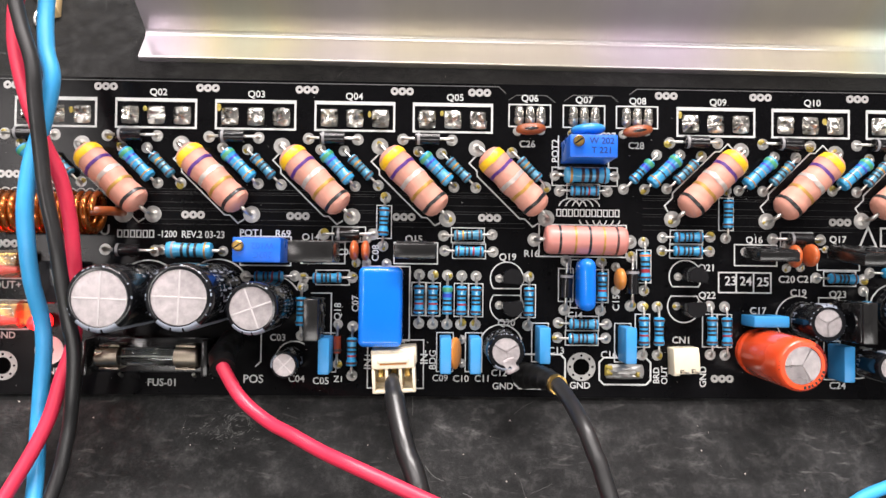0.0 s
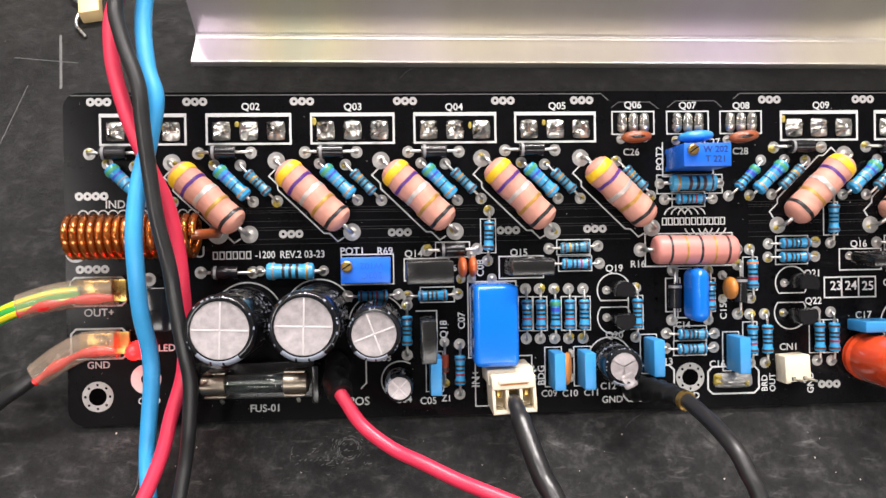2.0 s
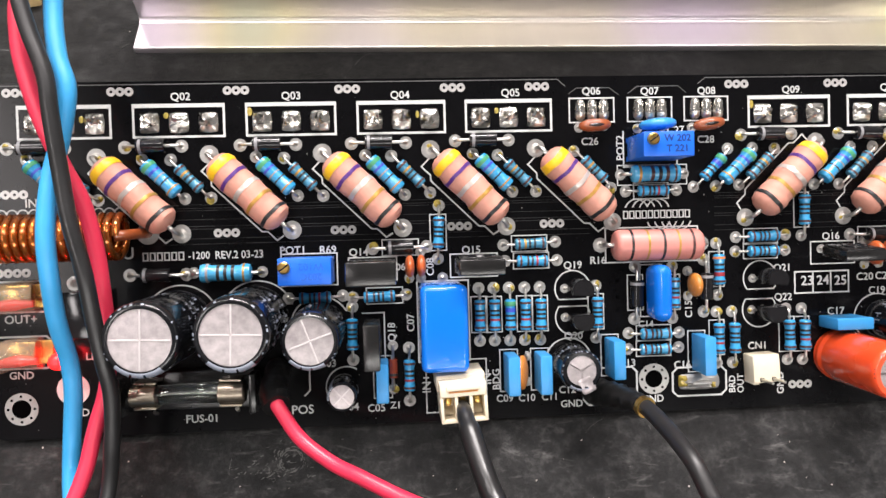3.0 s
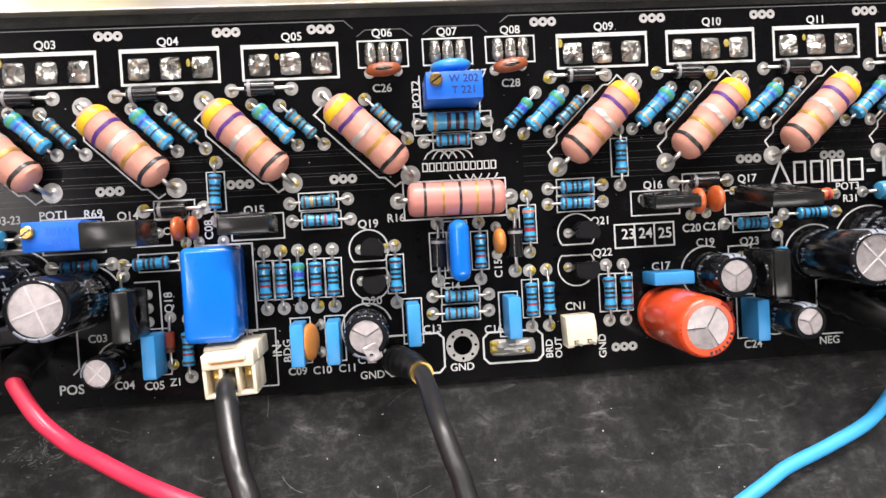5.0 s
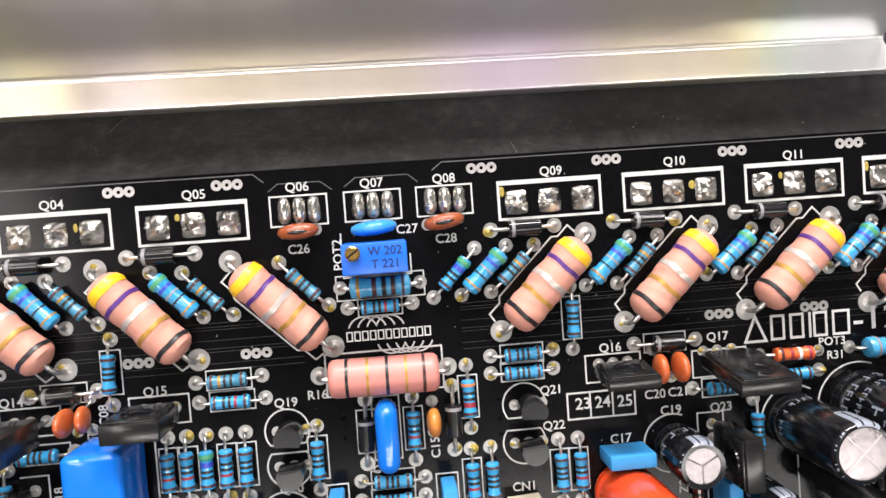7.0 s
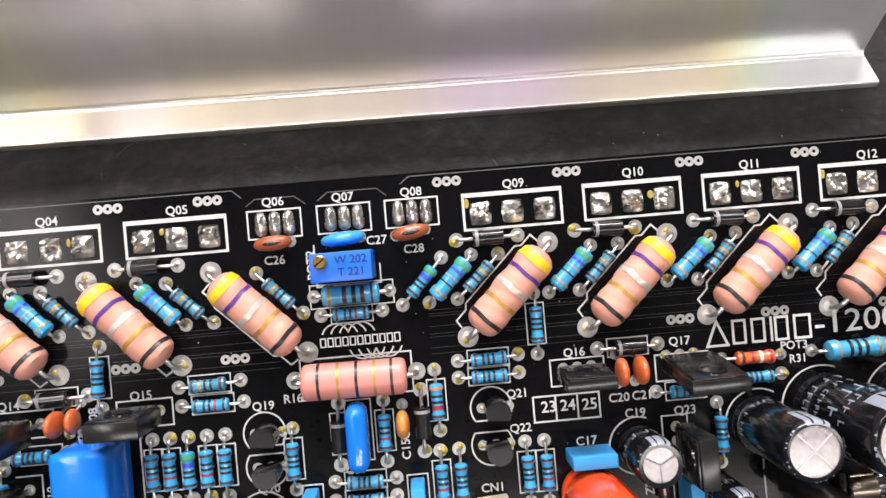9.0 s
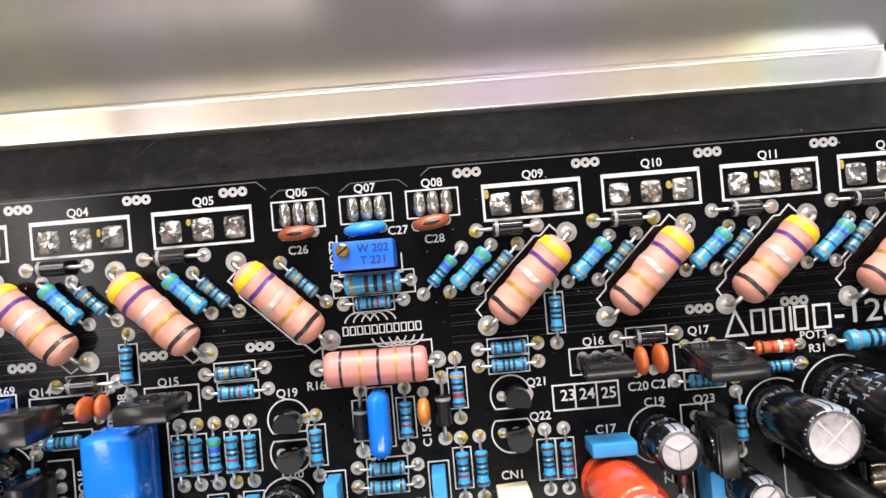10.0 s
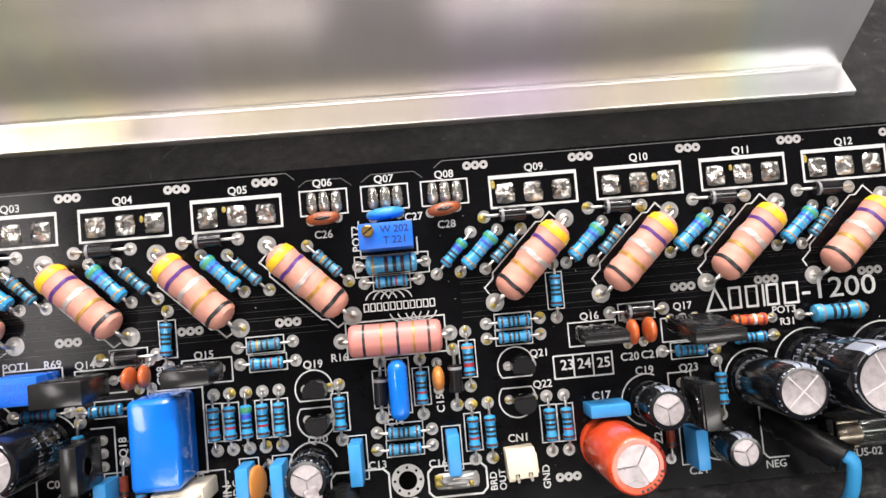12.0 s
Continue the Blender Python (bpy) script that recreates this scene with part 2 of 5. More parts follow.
def bench_material():
    """Black bench mat: cloudy scuffs, pale scratches in several directions, specks of dust."""
    m = material("black_bench_mat", (0.02, 0.02, 0.02), 0.4, spec=0.2)
    where = coords(m)

    def noise_at(scale, detail, rough=0.6, vec=None, twist=0.0):
        n = node(m, "ShaderNodeTexNoise", Scale=scale, Detail=detail, Roughness=rough, Distortion=twist)
        link(m, vec or where, n.inputs["Vector"])
        return n.outputs[0]

    def blend(kind, a, d, amount=1.0):
        x = m.node_tree.nodes.new("ShaderNodeMix")
        x.data_type, x.blend_type = "RGBA", kind
        x.inputs[0].default_value = amount
        link(m, a, x.inputs[6]), link(m, d, x.inputs[7])
        return x.outputs[2]

    cloud, scuff, grain = noise_at(16.0, 5.0), noise_at(210.0, 11.0, 0.78), noise_at(900.0, 4.0, 0.7)
    region = ramp(m, cloud, [(0.36, (0.45,) * 3), (0.60, (1.0,) * 3)])
    total = ramp(m, scuff, [(0.36, (0.005, 0.005, 0.005)), (0.50, (0.011, 0.011, 0.011)), (0.61, (0.034, 0.0335, 0.033)), (0.75, (0.105, 0.103, 0.10))])
    total = blend("MULTIPLY", total, region)
    # short chalky flecks, in two directions
    for turn in (18, -40):
        fleck = noise_at(260.0, 6.0, 0.62, coords(m, (0.55, 1.5, 1.0), turn), 0.6)
        total = blend("ADD", total, blend("MULTIPLY", ramp(m, fleck, [(0.60, (0, 0, 0)), (0.66, (0.035, 0.034, 0.033)), (0.76, (0.12, 0.118, 0.113))]), region))
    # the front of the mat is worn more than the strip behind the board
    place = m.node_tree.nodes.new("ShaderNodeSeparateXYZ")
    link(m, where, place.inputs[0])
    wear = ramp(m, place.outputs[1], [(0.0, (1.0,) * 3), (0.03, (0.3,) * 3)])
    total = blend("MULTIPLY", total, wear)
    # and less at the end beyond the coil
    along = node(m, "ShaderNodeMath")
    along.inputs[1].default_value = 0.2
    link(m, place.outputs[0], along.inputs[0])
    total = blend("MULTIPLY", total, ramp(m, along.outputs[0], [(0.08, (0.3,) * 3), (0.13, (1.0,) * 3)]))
    total = blend("ADD", total, ramp(m, noise_at(30.0, 3.0), [(0.0, (0.011,) * 3), (1.0, (0.016,) * 3)]))
    total = blend("ADD", total, ramp(m, grain, [(0.70, (0, 0, 0)), (0.80, (0.22, 0.22, 0.22))]))
    # short hairline scratches, each one a cell of its own
    for turn, scale in ((25, 60), (-52, 46), (110, 52)):
        cell = node(m, "ShaderNodeTexVoronoi", Scale=scale, Randomness=1.0)
        link(m, coords(m, (0.22, 3.0, 1.0), turn), cell.inputs["Vector"])
        thin = ramp(m, cell.outputs["Distance"], [(0.0, (0.05, 0.049, 0.047)), (0.035, (0, 0, 0))])
        total = blend("ADD", total, blend("MULTIPLY", thin, region))
    link(m, total, shader(m).inputs["Base Color"])
    link(m, ramp(m, scuff, [(0.35, (0.36,) * 3), (0.65, (0.62,) * 3)]), shader(m).inputs["Roughness"])
    link(m, blend("MULTIPLY", ramp(m, scuff, [(0.38, (0.10,) * 3), (0.52, (0.19,) * 3), (0.70, (0.50,) * 3)]), ramp(m, cloud, [(0.36, (0.45,) * 3), (0.60, (1.0,) * 3)])), shader(m).inputs["Specular IOR Level"])
    bump = node(m, "ShaderNodeBump", Strength=0.9, Distance=0.0009)
    link(m, scuff, bump.inputs["Height"]), link(m, bump.outputs[0], shader(m).inputs["Normal"])
    return m


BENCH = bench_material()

# ---- mesh helpers: shapes in millimetres ----


def part(name, bm, mat, parent=None, label="", smooth=True, m=None):
    """Links a bmesh as one mesh object, under a thing or a part where one is given."""
    bmesh.ops.scale(bm, vec=(MM, MM, MM), verts=bm.verts)
    bmesh.ops.recalc_face_normals(bm, faces=bm.faces)
    data = bpy.data.meshes.new(name)
    bm.to_mesh(data)
    bm.free()
    for one in (mat if isinstance(mat, (list, tuple)) else (mat,)):
        data.materials.append(one)
    if smooth:
        data.polygons.foreach_set("use_smooth", [True] * len(data.polygons))
        data.set_sharp_from_angle(angle=radians(38))
    ob = new(name, data)
    ob.parent = parent
    if m is not None:
        ob.matrix_basis = m
    if label:
        ob["label"] = label
    return ob


def thing(name, label, category, group="", m=None, kind=""):
    ob = new(name)
    ob.empty_display_size = 0.002
    if m is not None:
        ob.matrix_basis = m
    return tagged(ob, label, category, group, kind)


def box(x0, x1, y0, y1, z0, z1, bevel=0.0, seg=2, bm=None):
    own = bmesh.new()
    bmesh.ops.create_cube(own, size=1.0, matrix=Matrix.Translation(((x0 + x1) / 2, (y0 + y1) / 2, (z0 + z1) / 2)) @ Matrix.Diagonal((x1 - x0, y1 - y0, z1 - z0, 1)))
    if bevel:
        bmesh.ops.bevel(own, geom=own.edges[:], offset=bevel, segments=seg, affect="EDGES", profile=0.5)
    return merge(bm, own)


def merge(bm, own):
    if bm is None:
        return own
    data = bpy.data.meshes.new("tmp")
    own.to_mesh(data)
    own.free()
    bm.from_mesh(data)
    bpy.data.meshes.remove(data)
    return bm


def lathe(profile, seg=20, m=None, bm=None, a0=0.0, a1=360.0):
    """Turns (radius, height) pairs round z. Ends at radius 0 are closed."""
    own = bm or bmesh.new()
    m = m or Matrix()
    full = abs(a1 - a0) >= 359.9
    n = seg if full else seg + 1
    rings = []
    for r, z in profile:
        if r < 1e-6:
            rings.append([own.verts.new(m @ Vector((0, 0, z)))])
        else:
            rings.append([own.verts.new(m @ Vector((r * math.cos(radians(a0 + (a1 - a0) * k / seg)), r * math.sin(radians(a0 + (a1 - a0) * k / seg)), z))) for k in range(n)])
    for a, b in zip(rings, rings[1:]):
        for k in range(seg):
            j = (k + 1) % n
            q = [a[k % len(a)], a[j % len(a)], b[j % len(b)], b[k % len(b)]]
            q = list(dict.fromkeys(q))
            if len(q) > 2:
                own.faces.new(q)
    return own


ALONG_X = Matrix.Rotation(radians(90), 4, "Y")


def smooth_line(points, steps=6):
    """A Catmull-Rom line through the points."""
    p = [Vector(q) for q in points]
    p = [2 * p[0] - p[1], *p, 2 * p[-1] - p[-2]]
    line = []
    for k in range(1, len(p) - 2):
        for s in range(steps):
            t = s / steps
            a, b, c, d = p[k - 1 : k + 3]
            line.append(0.5 * (2 * b + (c - a) * t + (2 * a - 5 * b + 4 * c - d) * t * t + (3 * b - a - 3 * c + d) * t ** 3))
    return line + [p[-2]]


def tube(points, r, seg=10, bm=None, steps=6, ends=True, curl=0.0):
    own = bm or bmesh.new()
    line = smooth_line(points, steps) if steps else [Vector(q) for q in points]
    up = Vector((0, 0, 1))
    rings = []
    for k, q in enumerate(line):
        way = (line[min(k + 1, len(line) - 1)] - line[max(k - 1, 0)]).normalized()
        side = way.cross(up)
        if side.length < 1e-3:
            side = way.cross(Vector((0, 1, 0)))
        side.normalize()
        top = side.cross(way)
        rr = r(k / (len(line) - 1)) if callable(r) else r
        rings.append([own.verts.new(q + rr * (math.cos(2 * math.pi * j / seg + curl * k) * side + math.sin(2 * math.pi * j / seg + curl * k) * top)) for j in range(seg)])
    for a, b in zip(rings, rings[1:]):
        for j in range(seg):
            own.faces.new((a[j], a[(j + 1) % seg], b[(j + 1) % seg], b[j]))
    if ends:
        own.faces.new(rings[0][::-1]), own.faces.new(rings[-1])
    return own


def ring(x, y, r0, r1, z0=0.0, z1=0.06, seg=20, bm=None):
    """A flat raised ring."""
    return lathe([(r0, z0), (r0, z1), (r1, z1), (r1, z0)], seg, Matrix.Translation((x, y, 0)), bm)


def stroke(points, width, z=0.07, bm=None, closed=False):
    """A flat printed line in one piece, mitred at its corners."""
    own = bm or bmesh.new()
    p = [Vector((*q, 0)) for q in points]
    n = len(p)
    rails = []
    for k in range(n):
        a = p[k - 1] if k or closed else None
        d = p[(k + 1) % n] if k < n - 1 or closed else None
        u = (p[k] - a).normalized() if a is not None else (d - p[k]).normalized()
        v = (d - p[k]).normalized() if d is not None else u
        nu, nv = Vector((-u.y, u.x, 0)), Vector((-v.y, v.x, 0))
        miter = (nu + nv).normalized()
        s = miter * (width / 2 / max(0.4, miter.dot(nu)))
        at = p[k] - u * width / 2 if a is None else p[k] + u * width / 2 if d is None else p[k]
        rails.append([own.verts.new(((at + e).x, (at + e).y, h)) for e, h in ((s, 0.004), (s, z), (-s, z), (-s, 0.004))])
    for k in range(n if closed else n - 1):
        a, d = rails[k], rails[(k + 1) % n]
        for e in range(3):
            own.faces.new((a[e], a[e + 1], d[e + 1], d[e]))
    if not closed:
        own.faces.new(rails[0]), own.faces.new(rails[-1][::-1])
    return own


# ---- the room ----
def room():
    for name, mat, lo, hi in (
        ("floor", FLOOR_MAT, (-2000, -2000, -800), (2000, 2000, -760)),
        ("ceiling", CEIL_MAT, (-2000, -2000, 2400), (2000, 2000, 2440)),
        ("wall_north", PAINT, (-2000, 2000, -800), (2000, 2060, 2440)),
        ("wall_south", PAINT, (-2000, -2060, -800), (2000, -2000, 2440)),
        ("wall_east", PAINT, (2000, -2000, -800), (2060, 2000, 2440)),
        ("wall_west", PAINT, (-2060, -2000, -800), (-2000, 2000, 2440)),
    ):
        tagged(part(name, box(lo[0], hi[0], lo[1], hi[1], lo[2], hi[2]), mat), "plain painted surface that closes the workshop", name.split("_")[0], kind="structure")
    bench = thing("workbench", "workbench with a scuffed, scratched black mat top", "workbench")
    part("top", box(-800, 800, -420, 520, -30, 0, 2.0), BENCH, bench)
    for x in (-740, 740):
        for y in (-370, 470):
            part("leg", box(x - 25, x + 25, y - 25, y + 25, -760, -30, 2.0), EPOXY, bench)


room()


RING = (-35.0, -57.4)


def bench_dust():
    """Specks of dust and hair-fine scratches, too small to pick apart."""
    rng = random.Random(11)
    bm = bmesh.new()
    for _ in range(240):
        x, y, r = rng.uniform(-160, 200), rng.choice((rng.uniform(-130, -52), rng.uniform(20, 110), rng.uniform(-100, -55))), rng.choice((0.08, 0.10, 0.14, 0.2))
        a0 = rng.uniform(0, 6.28)
        ring_ = [bm.verts.new((x + r * rng.uniform(0.5, 1.2) * math.cos(a0 + k * 1.257), y + r * rng.uniform(0.5, 1.2) * math.sin(a0 + k * 1.257), 0.05)) for k in range(5)]
        tip = bm.verts.new((x, y, 0.05 + 0.5 * r))
        for k in range(5):
            bm.faces.new((ring_[k], ring_[(k + 1) % 5], tip))
    tagged(part("bench_dust", bm, BANDS["silver"], smooth=False), "fine pale dust specks scattered on the black bench", "dust", kind="stuff")
    bm = bmesh.new()
    for _ in range(150):
        x, y = rng.uniform(-160, 200), rng.choice((rng.uniform(-130, -52), rng.uniform(20, 110), rng.uniform(-95, -55)))
        a, n, bend = rng.uniform(0, 6.28), rng.randint(3, 6), rng.uniform(-0.14, 0.14)
        pts, step = [(x, y)], rng.choice((0.3, 0.5, 0.8, 1.2))
        for k in range(n):
            a += bend
            pts.append((pts[-1][0] + step * math.cos(a), pts[-1][1] + step * math.sin(a)))
        stroke(pts, rng.choice((0.05, 0.07, 0.10)), 0.02, bm)
    # a round burn mark with a torn rim
    for k in range(70):
        a, r = rng.uniform(0, 6.28), rng.choice((rng.uniform(1.7, 2.2), rng.uniform(1.9, 2.6), rng.uniform(2.4, 4.4)))
        cx, cy = RING[0] + r * 1.08 * math.cos(a), RING[1] + r * math.sin(a)
        run = rng.uniform(0.2, 0.6) if r < 2.6 else rng.uniform(0.1, 0.3)
        stroke([(cx, cy), (cx - run * math.sin(a), cy + run * math.cos(a)), (cx - 2 * run * math.sin(a + 0.2), cy + 2 * run * math.cos(a + 0.2))], rng.choice((0.06, 0.10, 0.18)), 0.02, bm)
    # chalky scrapes round it
    for k in range(60):
        cx, cy = RING[0] + rng.gauss(-3.5, 5.0), RING[1] + rng.gauss(-1.5, 1.8)
        stroke([(cx, cy), (cx + rng.uniform(0.1, 0.7), cy + rng.uniform(-0.1, 0.4))], rng.choice((0.06, 0.10, 0.2)), 0.02, bm)
    tagged(part("fine_scratches", bm, SCRATCHED, smooth=False), "hair-fine pale scratches worn into the black bench mat", "scratches", kind="stuff")


bench_dust()


# ---- the aluminium angle behind the board ----
def extruded(prof, x0, x1):
    bm = bmesh.new()
    ends = [[bm.verts.new((x, y, z)) for y, z in prof] for x in (x0, x1)]
    n = len(prof)
    for k in range(n):
        bm.faces.new((ends[0][k], ends[0][(k + 1) % n], ends[1][(k + 1) % n], ends[1][k]))
    bm.faces.new(ends[0]), bm.faces.new(ends[1][::-1])
    return bm


def aluminium_angle():
    t = thing("aluminium_angle", "long brushed aluminium angle profile lying on the black bench", "metal profile", m=pose(0.04, 0.0530, 0, 0, 0, -0.4))
    root, up, r = 10.9, 1.8, 1.5
    nose = [(0.55 - 0.55 * math.cos(radians(a)), up - 0.55 + 0.55 * math.sin(radians(a))) for a in range(0, 91, 15)]
    fillet = [(root - r + r * math.sin(radians(a)), up + r - r * math.cos(radians(a))) for a in range(0, 91, 10)]
    part("flange", extruded([(0.0, 0.02), *nose, (root - r - 0.01, up), (root - r - 0.01, 0.02)], -121.6, 129.0), ALU, t)
    part("upright", extruded([(root - r, 0.02), *fillet, (root, 43.6), (root + 0.3, 44.0), (root + 1.6, 44.0), (root + 2.0, 43.6), (root + 2.0, 0.02)], -121.6, 129.0), ALU, t)


aluminium_angle()


# ---- the circuit board ----
board = thing("circuit_board", "long black circuit board with white markings, tilted on the bench", "circuit board", m=on_board(0, 0))
X0, X1, Y0, Y1 = -90.6, 163.8, -62.3, 4.3


def substrate():
    bm = bmesh.new()
    corner, pts = 3.2, []
    for cx, cy, a in ((X1 - corner, Y1 - corner, 0), (X0 + corner, Y1 - corner, 90), (X0 + corner, Y0 + corner, 180), (X1 - corner, Y0 + corner, 270)):
        pts += [(cx + corner * math.cos(radians(a + 15 * k)), cy + corner * math.sin(radians(a + 15 * k))) for k in range(7)]
    top = [bm.verts.new((x, y, 0)) for x, y in pts]
    low = [bm.verts.new((x, y, -1.6)) for x, y in pts]
    bm.faces.new(top).material_index = 0
    bm.faces.new(low[::-1]).material_index = 0
    for k in range(len(pts)):
        bm.faces.new((top[k], low[k], low[(k + 1) % len(pts)], top[(k + 1) % len(pts)])).material_index = 1
    part("substrate", bm, (MASK, FR4), board, "glossy black solder mask", smooth=False)


substrate()


def silk(name, bm):
    return part(name, bm, SILK, board, "white printed marking", smooth=False)


def outline(points, width=0.28, closed=True):
    return silk("printed_outline", stroke(points, width, closed=closed))


def rect(x0, y0, x1, y1, width=0.28):
    return outline([(x0, y0), (x1, y0), (x1, y1), (x0, y1)], width)


def circle(x, y, r, a0=0, a1=360, width=0.25):
    n = 28
    return outline([(x + r * math.cos(radians(a0 + (a1 - a0) * k / n)), y + r * math.sin(radians(a0 + (a1 - a0) * k / n))) for k in range(n + 1)], width, False)


def text_mesh(words, x, y, height, turn, mat, parent, z=0.075, weight=0.014, name="printed_text", label="white printed marking", wide=1.0):
    """Words in the built-in font, centred on x, y; height is that of the capitals."""
    c = bpy.data.curves.new("words", "FONT")
    c.body, c.size, c.align_x, c.align_y, c.extrude, c.offset = words, height * 1.42, "CENTER", "CENTER", 0.02, weight * height
    c.resolution_u = 3
    ob = new("words", c)
    data = bpy.data.meshes.new_from_object(ob)
    bpy.data.objects.remove(ob)
    data.name = name
    data.transform(Matrix.Diagonal((MM * wide, MM, MM, 1)))
    data.materials.clear()
    data.materials.append(mat)
    ob = new(name, data)
    ob.parent = parent
    ob.matrix_basis = pose(x * MM, y * MM, z * MM, 0, 0, turn)
    ob["label"] = label
    return ob


def silk_text(words, x, y, height, turn=0):
    return text_mesh(words, x, y, height, turn, SILK, board)


# bright rows get a paler tin, with their sheen put into the colour
def via_row(x, y, n, bright=True):
    for k in range(n):
        vx = x + (k - (n - 1) / 2) * 1.62
        part("via", ring(0, 0, 0.29, 0.84, 0.0, 0.08, 16), VIA if bright else TIN, board, smooth=False, m=pose(vx * MM, y * MM, 0))


def mount_hole(x, y):
    part("mounting_pad", ring(0, 0, 1.75, 3.05, 0.0, 0.08, 32), TIN, board, "tinned ring round a mounting hole", m=pose(x * MM, y * MM, 0))
    bm = lathe([(0, 0.06), (1.76, 0.06)], 24)
    part("hole", bm, HOLE, board, "dark drilled hole", m=pose(x * MM, y * MM, 0))
    for k in range(8):
        a = radians(45 * k)
        part("small_hole", lathe([(0, 0.11), (0.27, 0.11)], 10), HOLE, board, "dark drilled hole", m=pose((x + 2.4 * math.cos(a)) * MM, (y + 2.4 * math.sin(a)) * MM, 0))


def solder_blob(w, d, h, seed, n=13, rough=1.0):
    """A lumpy pillow of solder with a few smooth humps and hollows."""
    rng = random.Random(seed)
    bm = bmesh.new()
    humps = [(rng.uniform(-0.8, 0.8), rng.uniform(-0.8, 0.8), rng.uniform(0.18, 0.4), rng.choice((-0.7, 0.6, 0.9)) * rough) for _ in range(7)]
    grid = []
    for i in range(n):
        row = []
        for j in range(n):
            u, v = 2 * i / (n - 1) - 1, 2 * j / (n - 1) - 1
            edge = max(abs(u), abs(v))
            lump = 0.75 + sum(a * math.exp(-((u - p) ** 2 + (v - q) ** 2) / s ** 2) for p, q, s, a in humps)
            z = 0.02 if edge > 0.99 else 0.1 + h * (1 - edge ** 3) * max(0.08, lump)
            round_off = 1 - 0.10 * (u * v) ** 2
            row.append(bm.verts.new((u * w / 2 * round_off + (rng.random() - 0.5) * 0.06, v * d / 2 * round_off + (rng.random() - 0.5) * 0.06, z)))
        grid.append(row)
    for i in range(n - 1):
        for j in range(n - 1):
            bm.faces.new((grid[i][j], grid[i + 1][j], grid[i + 1][j + 1], grid[i][j + 1]))
    return bm


def solder_pill(r, half, h):
    """A long rounded drop of solder, twice `half` longer than it is wide."""
    bm = lathe([(0, h), (0.3 * r, 0.95 * h), (0.62 * r, 0.72 * h), (0.88 * r, 0.36 * h), (0.98 * r, 0.1), (r, 0.0)], 20)
    for v in bm.verts:
        if abs(v.co.y) > 0.01:
            v.co.y += math.copysign(half, v.co.y)
            v.co.z *= 1.0 if v.co.y > 0 else 0.8
    return bm


def big_transistor(x, y):
    """A power transistor that hangs under the board and rests on the bench."""
    t = thing("power_transistor", "black power transistor soldered under the board, its end on the bench", "transistor", "power transistors", on_board(x, y))
    part("body", box(-7.8, 7.8, -2.4, 2.4, -39.6, -20.5, 0.5), EPOXY, t)
    for k in (-1, 0, 1):
        part("lead", box(k * 5.45 - 0.6, k * 5.45 + 0.6, -0.3, 0.3, -20.6, -1.55), LEADWIRE, t)


def transistor_place(x, y, seed):
    """A wide printed box with three soldered joints. x, y: its back left corner."""
    rect(x + 0.2, y - 0.2, x + 16.9, y - 6.2, 0.42)
    silk("printed_bar", stroke([(x + 0.35, y - 0.565), (x + 16.75, y - 0.565)], 0.3))
    for k in range(3):
        j = part("solder_joint", solder_blob(3.7, 3.9, 0.8, seed * 3 + k, 15, 1.7), SOLDER, board, "shiny uneven solder joint", m=pose((x + 3.1 + 5.45 * k) * MM, (y - 3.55) * MM, 0))
        if (seed + k) % 3 == 0:
            part("flux_stain", lathe([(0, 0.16), (0.3, 0.14), (0.5, 0.08), (0.6, 0.01)], 9, Matrix.Diagonal((0.6 + 0.1 * (seed % 4), 1.4 - 0.2 * (seed % 3), 1, 1))), FLUX, board, "amber flux residue", m=pose((x + 0.75 + 5.45 * k) * MM, (y - 1.7 - 0.5 * k) * MM, 0))
    big_transistor(x + 8.55, y - 3.5)


for n, x in enumerate((-83.6, -62.7, -41.8, -20.85, 0.0, 56.65, 77.3, 97.95, 118.4, 139.1)):
    transistor_place(x, 0.05, n + 1)


def small_transistor_place(x, y, seed):
    rect(x, y - 4.7, x + 8.9, y, 0.26)
    for k in range(3):
        part("solder_joint", solder_pill(1.06, 1.05, 1.0 + 0.12 * ((seed + k) % 3)), SOLDER, board, "shiny solder joint", m=pose((x + 2.15 + 2.35 * k) * MM, (y - 2.3) * MM, 0))


for n, x in enumerate((20.55, 32.2, 43.65)):
    small_transistor_place(x, 0.0, n + 40)

for x in (-83.6, -64.75, -43.4, -22.5, -2.3, 14.2, 54.4, 74.9, 96.1, 116.3, 137.0):
    via_row(x, 2.4, 3)
for x, y, n, b in ((-85.3, -16.4, 4, True), (-85.4, -31.0, 4, True), (-46.0, -24.5, 3, True), (-24.0, -24.5, 3, False), (-1.6, -24.4, 3, False), (16.6, -24.35, 3, True),
                   (92.3, -24.35, 3, False), (108.8, -24.4, 3, False), (66.7, -58.1, 3, False), (129.5, -24.4, 3, False)):
    via_row(x, y, n, b)
mount_hole(-84.8, -56.5)
mount_hole(36.45, -55.8)
part("ground_pad", ring(0, 0, 1.0, 3.0, 0.0, 0.08, 32), SILK, board, "white ring pad", m=pose(-75.3 * MM, -53.2 * MM, 0))

# border lines and tracks
def faint_line(points, width):
    part("border_line", stroke(points, width), FAINT, board, "faint grey line on the board", smooth=False)


